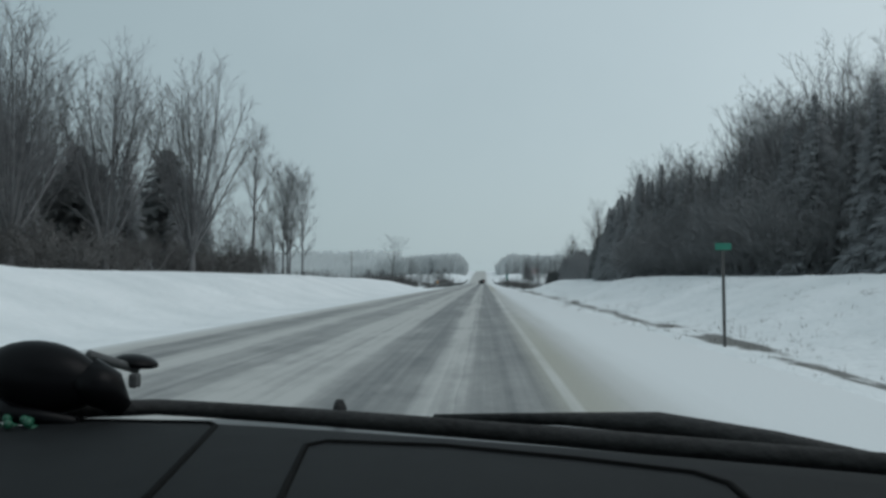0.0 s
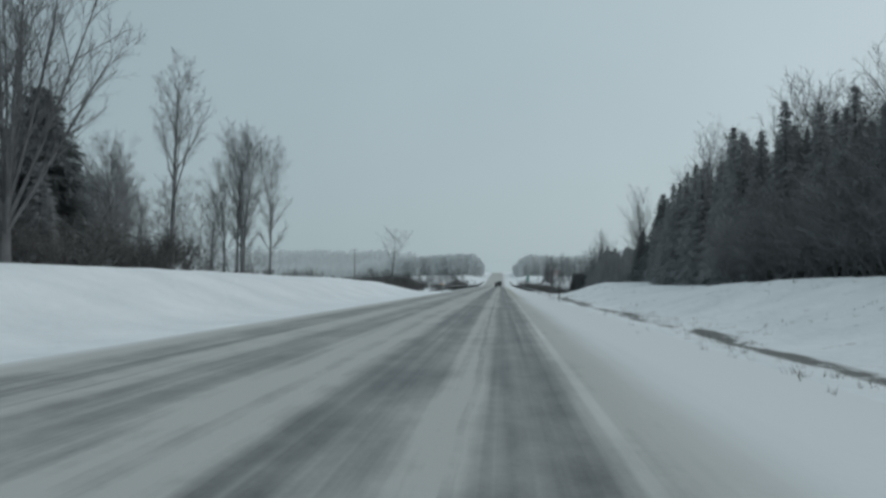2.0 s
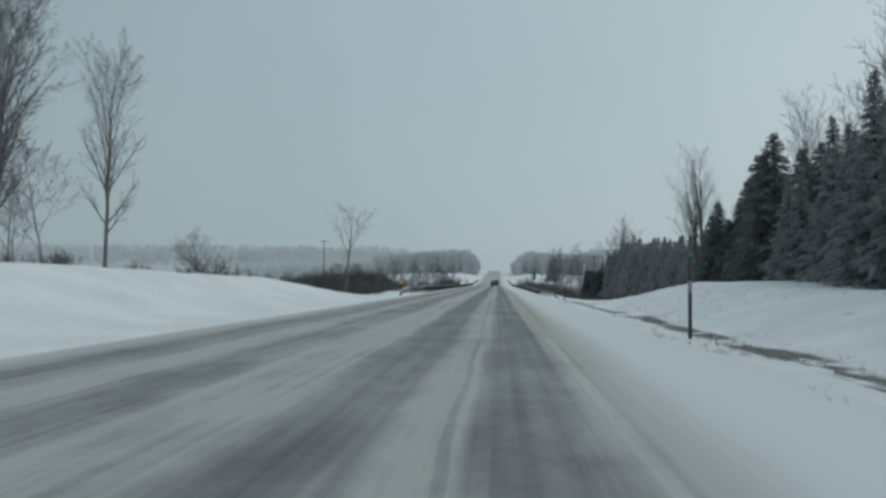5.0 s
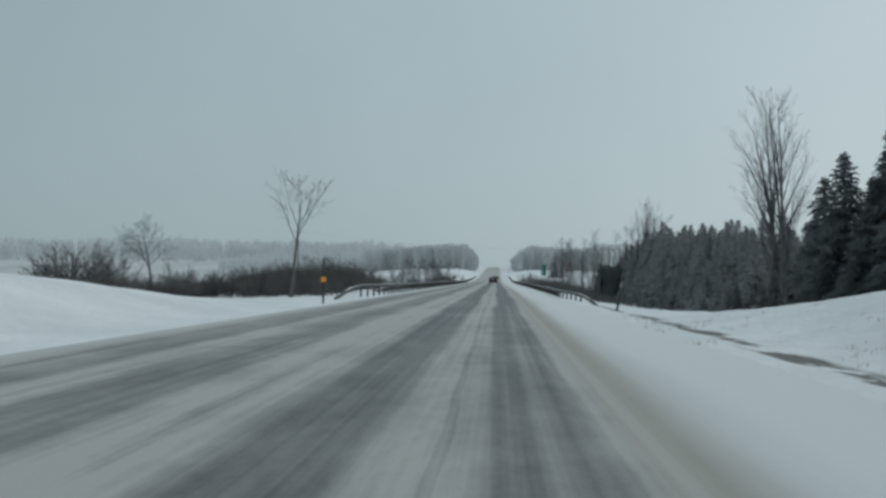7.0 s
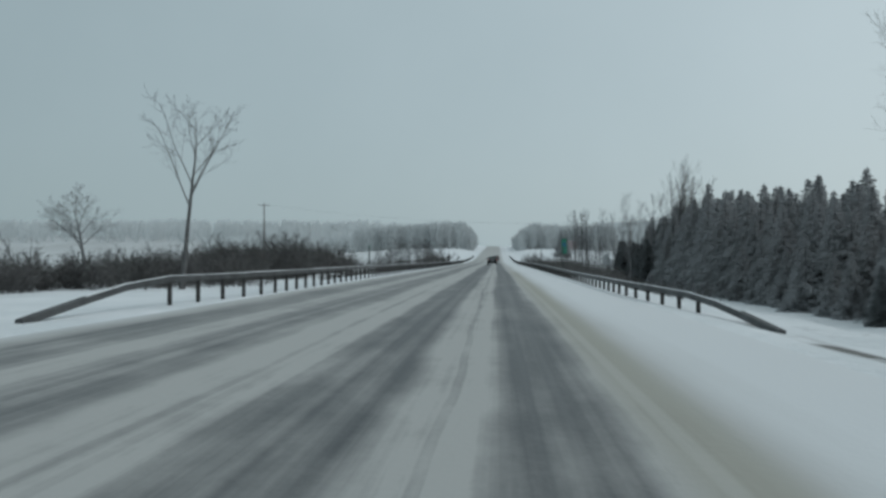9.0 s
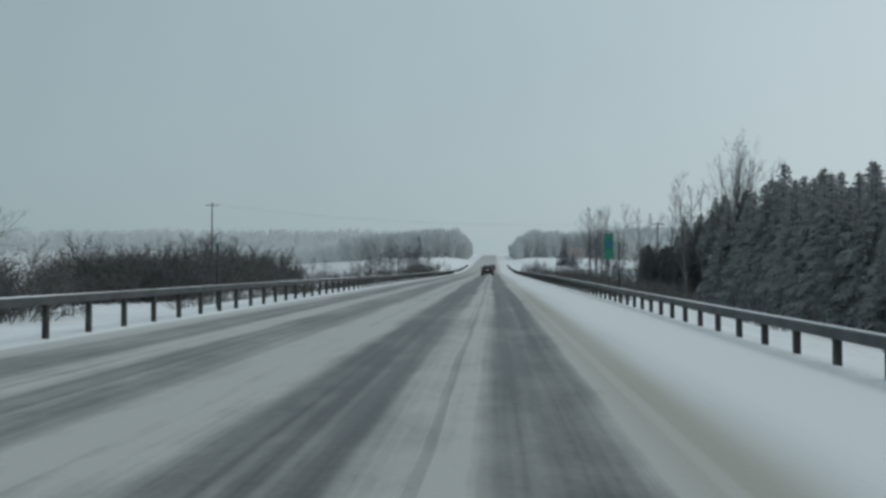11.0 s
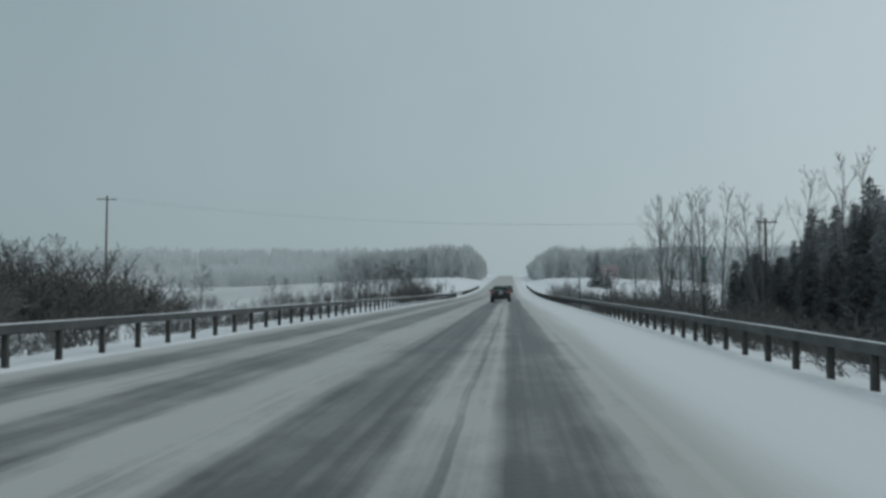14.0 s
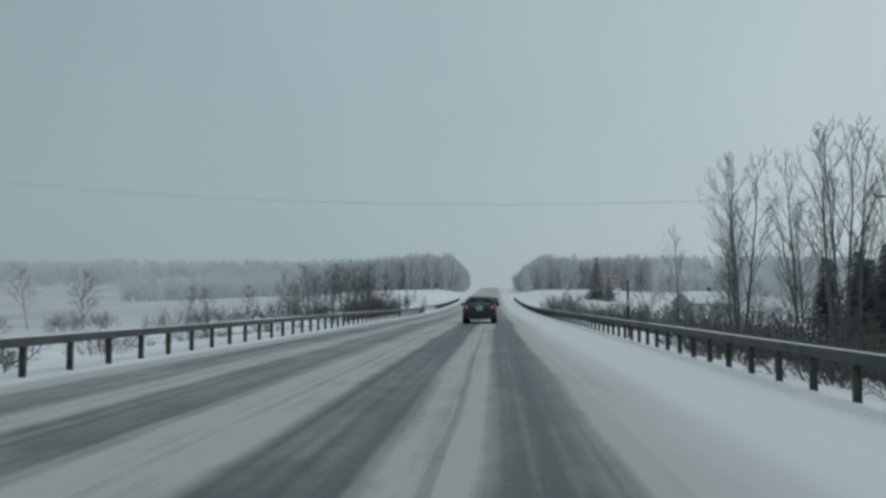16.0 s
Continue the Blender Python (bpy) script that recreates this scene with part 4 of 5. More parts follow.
for i in range(190):
    if i % 2:
        x, y = 5.9 + rng.random() ** 1.5 * 4, rng.uniform(198, 262)
    else:
        x, y = -9.4 - rng.random() ** 1.5 * 6, rng.uniform(193, 248)
    sow(rng.choice(LOW), x, y, rng.uniform(0.28, 0.46) + 0.02 * (abs(x + 1.7) - 7.6), rng.uniform(0, 360))
plant(SPRUCE_R[2], 21.9, 406, 0.72, 0, 0.1)
plant(SPRUCE_R[1], 24.0, 402, 0.4, 0, 0.1)
plant(DENSE, -34, 165, 1.3, 0, 0.1)
plant(DENSE, -36.5, 178, 0.62, 90, 0.1)
plant(DENSE, -32.5, 181, 0.7, 30, 0.1)
# left beyond the bank: hedge, evergreen shrub, thicket
plant(DENSE, -41.5, 190, 0.78, 70, 0.1)
for i in range(36):
    x, y = -19 - i * 1.0 + rng.uniform(-0.6, 0.6), 190 + rng.uniform(-5, 7)
    plant(BUSH[i % 3], x, y, rng.uniform(0.8, 1.25) + 0.2 * smooth(22, 27, -x) * (1 - smooth(35, 38, -x)), rng.uniform(0, 360), 0.1, "shrubs along the field edge")
for i in range(70):
    sow(rng.choice(LOW), -18 - rng.random() * 38, 190 + rng.uniform(-6, 8), rng.uniform(0.6, 1.0), rng.uniform(0, 360))
for x, y, size in ((-24, 189, 0.7), (-27, 192, 0.8), (-30.5, 188, 0.75), (-45, 192, 0.8)):
    plant(DENSE, x, y, size, x * 30, 0.1)
def thicket_spot(first, last, depth):
    """A place in the thicket, whose edge draws away from the road towards its end."""
    y = rng.uniform(first, last)
    edge = 22.5 + 5.0 * smooth(238, 268, y)
    return -edge - rng.random() * min(depth, max(5.0, 0.47 * (y - 155) - 20)), y, 1.0 - 0.6 * smooth(258, 274, y)


for i in range(110):
    x, y, low = thicket_spot(214, 268, 26)
    plant(rng.choice(BUSH), x, y, rng.uniform(1.2, 1.75) * low, rng.uniform(0, 360), 0.1, "thicket beside the road")
for i in range(14):
    x, y, low = thicket_spot(222, 266, 22)
    plant(rng.choice((STEMS, STEMS_B)), x - 2, y, rng.uniform(0.40, 0.58) * low, rng.uniform(0, 360), 0.1, "young trees in the thicket")
for i in range(260):
    x, y, low = thicket_spot(212, 270, 16)
    sow(rng.choice(LOW), x, y, rng.uniform(0.9, 1.5) * low, rng.uniform(0, 360))
for i in range(40):
    sow(rng.choice(LOW), rng.uniform(7.0, 13), rng.uniform(285, 345), rng.uniform(0.4, 0.8), rng.uniform(0, 360))
for i in range(36):
    sow(rng.choice(LOW), rng.uniform(-36, -14), rng.uniform(322, 352), rng.uniform(0.7, 1.2), rng.uniform(0, 360))
for i in range(14):
    x, y = -26 - rng.random() * 24, 222 + rng.random() * 30
    plant(rng.choice((SCRUB_M, SCRUB_B, SCRUB_M)), x, y, rng.uniform(0.45, 0.66), rng.uniform(0, 360), 0.1, "young trees in the thicket")
for x, y, s in ((-16.7, 337, 0.72), (-19, 340, 0.7), (-22, 345, 0.75), (-25, 342, 0.6), (-28, 350, 0.8), (-32, 348, 0.7), (-14.5, 345, 0.5), (-45, 317, 0.65), (-50, 315, 0.7), (-47, 321, 0.5), (-36, 330, 0.45), (-40, 335, 0.5), (-30, 328, 0.45)):
    plant((SCRUB_M, SCRUB_M, SCRUB_R)[int(-x) % 3], x, y, s * 1.2, x * 50, 0.1, "young trees in the snowy field")
for i in range(18):
    plant((SCRUB_M, SCRUB_R, SCRUB_M)[i % 3], rng.uniform(-31, -14), rng.uniform(330, 356), rng.uniform(0.55, 0.85), rng.uniform(0, 360), 0.1, "young trees in the snowy field")
for i in range(8):
    plant(SCRUB_M, rng.uniform(-38, -30), rng.uniform(246, 262), rng.uniform(0.66, 0.86), rng.uniform(0, 360), 0.1, "young trees in the thicket")
for i in range(16):
    plant(BUSH_R[i % 2], rng.uniform(9.0, 18), rng.uniform(334, 366), rng.uniform(0.8, 1.25), rng.uniform(0, 360), 0.1, "shrubs beyond the guard rail")
for i in range(12):
    plant(BUSH[i % 3], rng.uniform(-20, -12.5), rng.uniform(334, 354), rng.uniform(0.9, 1.3), rng.uniform(0, 360), 0.1, "shrubs in the snowy field")
for i in range(22):
    plant(BUSH_R[i % 2], rng.uniform(-75, -28), rng.uniform(292, 330), rng.uniform(0.45, 0.8), rng.uniform(0, 360), 0.1, "shrubs in the snowy field")
for x, y, s in ((-16.7, 338, 1.5), (-18.5, 342, 1.4), (-24, 348, 1.5), (-29, 352, 1.3), (-34, 356, 1.2), (-40, 340, 0.8), (-47, 318, 0.7)):
    plant((BUSH_R[0], BUSH[1])[int(y) % 2], x, y, s, x * 50, 0.1, "shrubs in the snowy field")
remove(*TALL_BRUSH, NARROW_DARK, FAN_DEEP, UPRIGHT_DEEP, FAN, FAN_B, UPRIGHT, UPRIGHT_B, TALL, VASE, ROUND, MULTI, SCRUB, SCRUB_B, SCRUB_R, SCRUB_M, STEMS, STEMS_B, DENSE, WIDE, *SPRUCE_D, *NARROW, *SPRUCE, *SPRUCE_R, *BUSH, *LOW, *BUSH_R)
tagged(mesh_part("roadside_brush", raw("roadside_brush", *BRUSH_BITS), BRUSH), "tangled leafless brush behind the guard rails", "brush", kind="stuff")
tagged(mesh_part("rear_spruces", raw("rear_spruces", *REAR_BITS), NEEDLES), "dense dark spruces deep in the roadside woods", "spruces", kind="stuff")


def far_woods(seed, count, stretches, tall, mat, label):
    """Woods on the hills, too far to tell one tree from another; a stretch has its near and far end and its reach from the road."""
    r = random.Random(seed)
    v, f = [], []

    def crown(x, y, z, h, w):
        for k in range(60):
            a, e = r.random() * math.tau, r.random()
            rad = w * (0.35 + 0.65 * math.sin(math.pi * min(0.10 + e * 0.75, 1.0))) * r.random() ** 0.6
            foot = Vector((x + math.cos(a) * rad * 0.6, y + math.sin(a) * rad * 0.6, z + h * 0.80 * e))
            tip = Vector((x + math.cos(a) * rad, y + math.sin(a) * rad, min(foot.z + h * r.uniform(0.18, 0.36), z + h * (1.0 - 0.12 * rad / w))))
            i, b = len(v), r.random() * math.tau
            sd = Vector((math.cos(b), math.sin(b), 0)) * r.uniform(0.16, 0.36)
            v.extend([tuple(foot - sd), tuple(foot + sd), tuple(tip)])
            f.append((i, i + 1, i + 2))

    for k in range(count):
        y0, y1, x0, x1 = stretches[k % len(stretches)]
        x, y = x0 + (x1 - x0) * r.random() ** 1.15, r.uniform(y0, y1)
        swell = noise.noise(Vector((x * 0.035, y * 0.01, seed)))
        h = r.uniform(*tall) * (0.55 + 0.45 * smooth(10, 19, abs(x))) * (1.0 + 0.16 * swell)
        crown(x, y, ground_z(x, y) - 0.5, h, r.uniform(2.2, 3.4))
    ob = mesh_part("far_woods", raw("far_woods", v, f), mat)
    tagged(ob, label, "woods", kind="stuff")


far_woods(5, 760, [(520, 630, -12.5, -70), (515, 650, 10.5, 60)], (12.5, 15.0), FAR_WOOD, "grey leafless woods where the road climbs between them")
far_woods(6, 1300, [(600, 760, -40, -180), (600, 760, 45, 200)], (12, 15), FAR_WOOD_PALE, "woods on the snowy hillside, paled for haze")
far_woods(8, 1500, [(760, 890, -90, -520), (760, 890, 90, 480)], (14, 18), FAR_WOOD_PALE, "woods on the far hills, paled for haze")


# ---- guard rails ----
def guard_rail(x0, x1, y0, y1, side, label, pitch=1.5, rise=(0.6, 0.6), first=5.0):
    """A box-beam rail on steel posts, its near end bent down into the snow."""
    def line(y):
        return x0 + (x1 - x0) * smooth(y0, y0 + 60, y) + side * 1.1 * (1 - smooth(y0, y0 + 14, y))

    def crest(y):
        """Top of the beam over the snow."""
        return 0.05 + (rise[0] + (rise[1] - rise[0]) * smooth(170, 230, y)) * min(max((y - y0) / 5.0, 0.0), 1.0)

    root = thing("guard_rail", 0, 0, 0)
    tagged(root, label, "guard rail")
    v, f = [], []
    ys = [y0 + 0.2, y0 + 1.0, y0 + 2.4, y0 + 4] + [y0 + 6 + 3.66 * i for i in range(int((y1 - y0 - 6) / 3.66))] + [y1]
    prof = ((-0.075, -0.14), (-0.062, -0.152), (0.062, -0.152), (0.075, -0.14), (0.075, -0.013), (0.062, 0.0), (-0.062, 0.0), (-0.075, -0.013))
    for y in ys:
        top = ground_z(line(y), y) + crest(y)
        for a, b in prof:
            v.append((line(y) + a, y, top + b))
    n = len(prof)
    for i in range(len(ys) - 1):
        for k in range(n):
            f.append((i * n + k, i * n + (k + 1) % n, (i + 1) * n + (k + 1) % n, (i + 1) * n + k))
    f += [tuple(range(n)), tuple(range((len(ys) - 1) * n, len(ys) * n))]
    mesh_part("beam", raw("beam", v, f), STEEL, root)
    post = bmesh.new()
    box(post, 0, 0, -0.1, 0.092, 0.008, 1.1)
    box(post, 0.046, 0, -0.1, 0.008, 0.07, 1.1)
    box(post, -0.046, 0, -0.1, 0.008, 0.07, 1.1)
    box(post, 0.0, 0.0, 0.43, 0.12, 0.14, 0.012)
    pm = bpy.data.meshes.new("post")
    post.to_mesh(pm)
    post.free()
    y = y0 + first
    while y < y1:
        ob = mesh_part("post", pm, RUST, root)
        ob.location = (line(y), y, ground_z(line(y), y) + crest(y) - 0.60)
        y += pitch
    v, f = [], []
    cap_rng = random.Random(int(y0 + x0))
    for y in ys[2:]:
        top = ground_z(line(y), y) + crest(y) + 0.002
        h, w = cap_rng.uniform(0.006, 0.022), cap_rng.uniform(0.032, 0.055)
        v += [(line(y) - w, y, top), (line(y) - 0.4 * w, y, top + h), (line(y) + 0.4 * w, y, top + h), (line(y) + w, y, top)]
    for i in range(len(ys) - 3):
        for k in range(3):
            f.append((i * 4 + k, i * 4 + k + 1, i * 4 + k + 5, i * 4 + k + 4))
    mesh_part("snow_cap", raw("snow_cap", v, f), SNOW, root, "thin line of snow on the beam")
    return root


guard_rail(4.45, 4.75, 146.3, 430, 1, "weathered steel box-beam guard rail along the outer shoulder", 1.45, (0.45, 0.61), 5.3)
guard_rail(-7.7, -7.9, 144.5, 322, -1, "weathered steel box-beam guard rail along the median side", 1.5, (0.70, 0.62), 6.0)

guard_rail(-8.3, -8.3, 332, 420, -1, "snow-capped steel guard rail along the climb ahead", 1.5)


# ---- roadside furniture ----
def snow_stake(x, y, height, lean=0.0, plate=None, band=True, label="thin dark snow stake with a pale reflector band"):
    root = thing("marker_post", x, y, ground_z(x, y))
    root.matrix_basis = pose(x, y, ground_z(x, y), 0, lean, 0)
    tagged(root, label, "marker post", group="marker posts along the road")
    part("post", tube(bmesh.new(), [(0, 0, -0.5), (0, 0, height * 0.6), (0, 0, height)], [0.045, 0.045, 0.042], 8), STAKE, root, smooth=True)
    if band:
        part("reflector_band", tube(bmesh.new(), [(0, 0, height * 0.58), (0, 0, height * 0.72)], [0.049, 0.049], 8), DULLWHITE, root, "dull white reflector band")
    part("cap", tube(bmesh.new(), [(0, 0, height - 0.01), (0, 0, height + 0.07), (0, 0, height + 0.085)], [0.052, 0.052, 0.02], 8), GREEN, root, "small green cap")
    if plate:
        part("marker_plate", boxed(0, -0.05, height * 0.55, 0.24, 0.012, 0.24, 0.01), plate, root, "orange reflector plate")
    return root


for x, y, h, lean in ((4.55, 91.8, 1.9, 0), (5.45, 138.3, 1.85, 9), (4.98, 191.5, 2.3, 0), (5.2, 225, 2.2, 0), (5.25, 264, 2.2, 0), (5.5, 308, 2.0, 0)):
    snow_stake(x, y, h, lean)
snow_stake(-7.9, 137.6, 2.0, 0, ORANGE, False, "dark snow stake with an orange reflector plate")
for y in (184, 304):
    snow_stake(-8.6, y, 1.95, 0, None, False, "plain thin dark snow stake beside the guard rail")


def mile_marker(x, y):
    """The small green marker on a post on the shoulder."""
    root = thing("mile_marker", x, y, ground_z(x, y))
    tagged(root, "small green marker sign on a thin steel post", "road sign")
    part("post", boxed(0, 0, 0.75, 0.06, 0.03, 2.7, 0.004), RUST, root)
    part("sign_plate", boxed(0, -0.03, 2.0, 0.32, 0.01, 0.14, 0.004), GREEN, root, "green sign plate")
    return root


mile_marker(4.8, 16.3)


def green_sign(x, y):
    """A tall narrow green sign with a blue panel."""
    root = thing("road_sign", x, y, ground_z(x, y))
    tagged(root, "tall narrow green road sign with a blue panel on steel posts", "road sign")
    z0, z1, w = 1.55 - ground_z(x, y), 2.85 - ground_z(x, y), 0.46
    for dx in (0.0,):
        part("post", boxed(dx, 0.05, z1 / 2 - 0.35, 0.05, 0.05, z1 + 0.6, 0.004), RUST, root)
    plate = part("sign_plate", boxed(0, 0, (z0 + z1) / 2, w, 0.02, z1 - z0, 0.008), GREEN, root, "green sign plate")
    part("blue_panel", boxed(0, -0.014, z0 + (z1 - z0) * 0.6, 0.30, 0.006, 0.30, 0.002), BLUE, plate, "blue panel")
    for k, (zz, ww) in enumerate(((0.9, 0.34), (0.82, 0.26), (0.3, 0.36), (0.2, 0.3), (0.1, 0.34))):
        part("lettering_bar", boxed(0, -0.013, z0 + (z1 - z0) * zz, ww, 0.004, 0.05, 0.001), PALEGREEN, plate, "pale bar of lettering")


green_sign(5.8, 200.1)


def utility_pole(x, y, top, arm_turn, label):
    base = ground_z(x, y)
    root = thing("utility_pole", x, y, base, arm_turn)
    tagged(root, label, "utility pole")
    h = top - base
    part("pole", tube(bmesh.new(), [(0, 0, -0.6), (0, 0, h * 0.5), (0, 0, h)], [0.17, 0.14, 0.11], 10), POLE, root, smooth=True)
    arm = part("crossarm", boxed(0, -0.14, h - 0.45, 2.3, 0.10, 0.12, 0.01), POLE, root)
    for dx in (-1.05, -0.6, 0.6, 1.05):
        part("insulator", tube(bmesh.new(), [(dx, -0.14, h - 0.4), (dx, -0.14, h - 0.3), (dx, -0.14, h - 0.22)], [0.03, 0.055, 0.03], 8), WHITE, arm, smooth=True)
    return root


utility_pole(-49.3, 297.1, 12.7, 10, "wooden utility pole with a crossarm above a thicket")
utility_pole(25.3, 284.4, 8.2, 10, "wooden utility pole with a crossarm among bare trees")
for k, dx in enumerate((-1.0, 1.0)):
    bm = bmesh.new()
    a, b = Vector((-49.3 + dx, 297.1, 12.5)), Vector((25.3 + dx, 284.4, 8.0))
    pts = [a.lerp(b, i / 24) + Vector((0, 0, -1.6 * (1 - (2 * i / 24 - 1) ** 2))) for i in range(25)]
    wire = part("power_line", tube(bm, pts, [0.006] * 25, 4), CABLE)
    tagged(wire, "thin dark power line sagging across the road", "power line", group="power lines")


# ---- cars ----
def loft(sections, close=True):
    """Skin over closed sections of equal point count."""
    bm = bmesh.new()
    rings = [[bm.verts.new(p) for p in s] for s in sections]
    n = len(rings[0])
    for a, b in zip(rings, rings[1:]):
        for k in range(n):
            bm.faces.new((a[k], a[(k + 1) % n], b[(k + 1) % n], b[k]))
    if close:
        bm.faces.new(rings[0][::-1])
        bm.faces.new(rings[-1])
    bmesh.ops.recalc_face_normals(bm, faces=bm.faces)
    return bm


def sedan(x, y, z, paint, label):
    """A saloon car, its tail at y = 0, its nose along +y."""
    root = thing("car", x, y, z)
    tagged(root, label, "car")
    # lower body: stations along the length with half width, sill and shoulder heights
    secs = []
    for py, hw, lo, hi, crown in ((0.0, 0.76, 0.42, 0.96, 0.03), (0.05, 0.85, 0.33, 1.00, 0.04), (0.25, 0.895, 0.26, 1.05, 0.05), (0.8, 0.91, 0.22, 1.04, 0.05), (1.6, 0.90, 0.20, 0.98, 0.05), (2.6, 0.90, 0.20, 0.95, 0.05), (3.4, 0.90, 0.20, 0.93, 0.06), (4.0, 0.88, 0.22, 0.88, 0.06), (4.5, 0.82, 0.26, 0.78, 0.05), (4.72, 0.70, 0.30, 0.68, 0.04), (4.8, 0.56, 0.38, 0.60, 0.02)):
        mid = lo + (hi - lo) * 0.55
        s = [(0, lo), (hw * 0.80, lo), (hw * 0.95, lo + 0.08), (hw * 0.99, mid - 0.1), (hw, mid), (hw * 0.97, hi - 0.09), (hw * 0.88, hi - 0.015), (hw * 0.5, hi + crown * 0.6), (0, hi + crown)]
        secs.append([(a, py, b) for a, b in s] + [(-a, py, b) for a, b in s[-2:0:-1]])
    part("body", loft(secs), paint, root, smooth=True)
    # cabin: a roof on pillars over the seats
    secs = []
    for py, hw, hi in ((1.14, 0.50, 1.375), (1.30, 0.57, 1.41), (1.6, 0.60, 1.445), (2.2, 0.60, 1.47), (2.65, 0.58, 1.445), (2.86, 0.52, 1.405)):
        s = [(0, hi - 0.06), (hw, hi - 0.075), (hw + 0.035, hi - 0.05), (hw * 0.92, hi - 0.012), (0, hi)]
        secs.append([(a, py, b) for a, b in s] + [(-a, py, b) for a, b in s[-2:0:-1]])
    part("roof", loft(secs), paint, root, smooth=True)
    part("roof_fin", boxed(0, 1.42, 1.455, 0.045, 0.16, 0.06, 0.015), paint, root, "small antenna fin")
    for sg in (-1, 1):
        for pts, r in (([(0.71, 0.52, 1.04), (0.62, 0.86, 1.25), (0.545, 1.2, 1.375)], [0.11, 0.085, 0.05]), ([(0.78, 2.18, 1.0), (0.63, 2.18, 1.40)], [0.04, 0.035]), ([(0.70, 3.56, 0.98), (0.62, 3.2, 1.2), (0.545, 2.8, 1.40)], [0.045, 0.035, 0.035])):
            part("pillar", tube(bmesh.new(), [(sg * px, py, pz) for px, py, pz in pts], r, 8), paint, root, smooth=True)
        for sy in (1.05, 2.1):
            part("headrest", boxed(sg * 0.36, sy + 0.12, 1.235, 0.25, 0.09, 0.15, 0.04), RUBBER, root, "dark headrest")
    part("parcel_shelf", boxed(0, 0.85, 1.055, 1.24, 0.62, 0.03, 0.01), RUBBER, root, "dark shelf under the rear window")
    part("dashboard_top", boxed(0, 3.25, 0.98, 1.3, 0.5, 0.08, 0.03), RUBBER, root, "dark dashboard")

    def pane(name, pts, lab):
        bm = bmesh.new()
        vs = [bm.verts.new(p) for p in pts]
        fc = bm.faces.new(vs)
        r = bmesh.ops.extrude_face_region(bm, geom=[fc])
        up = [q for q in r["geom"] if isinstance(q, bmesh.types.BMVert)]
        fc.normal_update()
        bmesh.ops.translate(bm, vec=fc.normal * 0.008, verts=up)
        bmesh.ops.recalc_face_normals(bm, faces=bm.faces)
        part(name, bm, TINT, root, lab)

    pane("rear_window", [(-0.66, 0.60, 1.085), (0.66, 0.60, 1.085), (0.52, 1.17, 1.372), (-0.52, 1.17, 1.372)], "tinted rear window")
    pane("windscreen", [(-0.66, 3.56, 1.0), (0.66, 3.56, 1.0), (0.50, 2.84, 1.40), (-0.50, 2.84, 1.40)], "tinted windscreen")
    for sg in (-1, 1):
        pane("side_window", [(sg * 0.795, 1.2, 1.03), (sg * 0.795, 2.15, 1.02), (sg * 0.635, 2.15, 1.38), (sg * 0.64, 1.5, 1.36)], "tinted side window")
        pane("side_window", [(sg * 0.795, 2.22, 1.02), (sg * 0.80, 3.2, 1.0), (sg * 0.655, 2.75, 1.32), (sg * 0.635, 2.22, 1.38)], "tinted side window")
        part("mirror", boxed(sg * 0.98, 3.0, 1.03, 0.22, 0.12, 0.15, 0.04), paint, root)
        lamp = part("tail_light", boxed(sg * 0.74, 0.11, 0.87, 0.24, 0.24, 0.18, 0.06), REDLENS, root, "red tail lamp")
        part("lens_ring", tube(bmesh.new(), [(sg * 0.66, -0.02, 0.87), (sg * 0.66, 0.0, 0.87)], [0.05, 0.05], 14), WHITE, lamp, "pale round inner lens")
        part("door_handle", boxed(sg * 0.905, 1.75, 0.86, 0.03, 0.2, 0.03, 0.01), paint, root)
        part("headlight", boxed(sg * 0.66, 4.45, 0.68, 0.26, 0.3, 0.14, 0.04), WHITE, root, "clear headlamp")
        for wy in (0.98, 3.75):
            wheel = part("wheel", tube(bmesh.new(), [(sg * 0.69, wy, 0.325), (sg * 0.70, wy, 0.325), (sg * 0.90, wy, 0.325), (sg * 0.915, wy, 0.325)], [0.29, 0.325, 0.325, 0.29], 24), RUBBER, root, "black tyre", smooth=True)
            rim = tube(bmesh.new(), [(sg * 0.90, wy, 0.325), (sg * 0.922, wy, 0.325)], [0.215, 0.205], 20)
            part("rim", rim, ALLOY, wheel, "silver alloy rim")
            hub = bmesh.new()
            for k in range(5):
                a = k * math.tau / 5
                box(hub, sg * 0.928, wy + math.cos(a) * 0.11, 0.325 + math.sin(a) * 0.11, 0.012, 0.19, 0.035, turn=Matrix.Rotation(a, 4, "X"))
            part("spokes", hub, CHROME, wheel, "five spokes")
            part("wheel_arch", tube(bmesh.new(), [(sg * 0.60, wy, 0.335), (sg * 0.903, wy, 0.335)], [0.375, 0.375], 24), RUBBER, root, "dark wheel arch")
    part("rear_bumper", boxed(0, 0.09, 0.45, 1.72, 0.26, 0.42, 0.09), paint, root)
    part("boot_trim", boxed(0, -0.01, 0.905, 0.62, 0.04, 0.035, 0.01), CHROME, root, "chrome strip above the plate")
    part("badge", tube(bmesh.new(), [(0, -0.012, 0.985), (0, 0.03, 0.985)], [0.055, 0.055], 16), CHROME, root, "round chrome badge")
    plate = part("number_plate", boxed(0, -0.012, 0.79, 0.31, 0.015, 0.155, 0.004), WHITE, root, "pale licence plate")
    part("plate_bar", boxed(0, -0.022, 0.79, 0.24, 0.005, 0.06), DARKBAR, plate, "dark bar of characters")
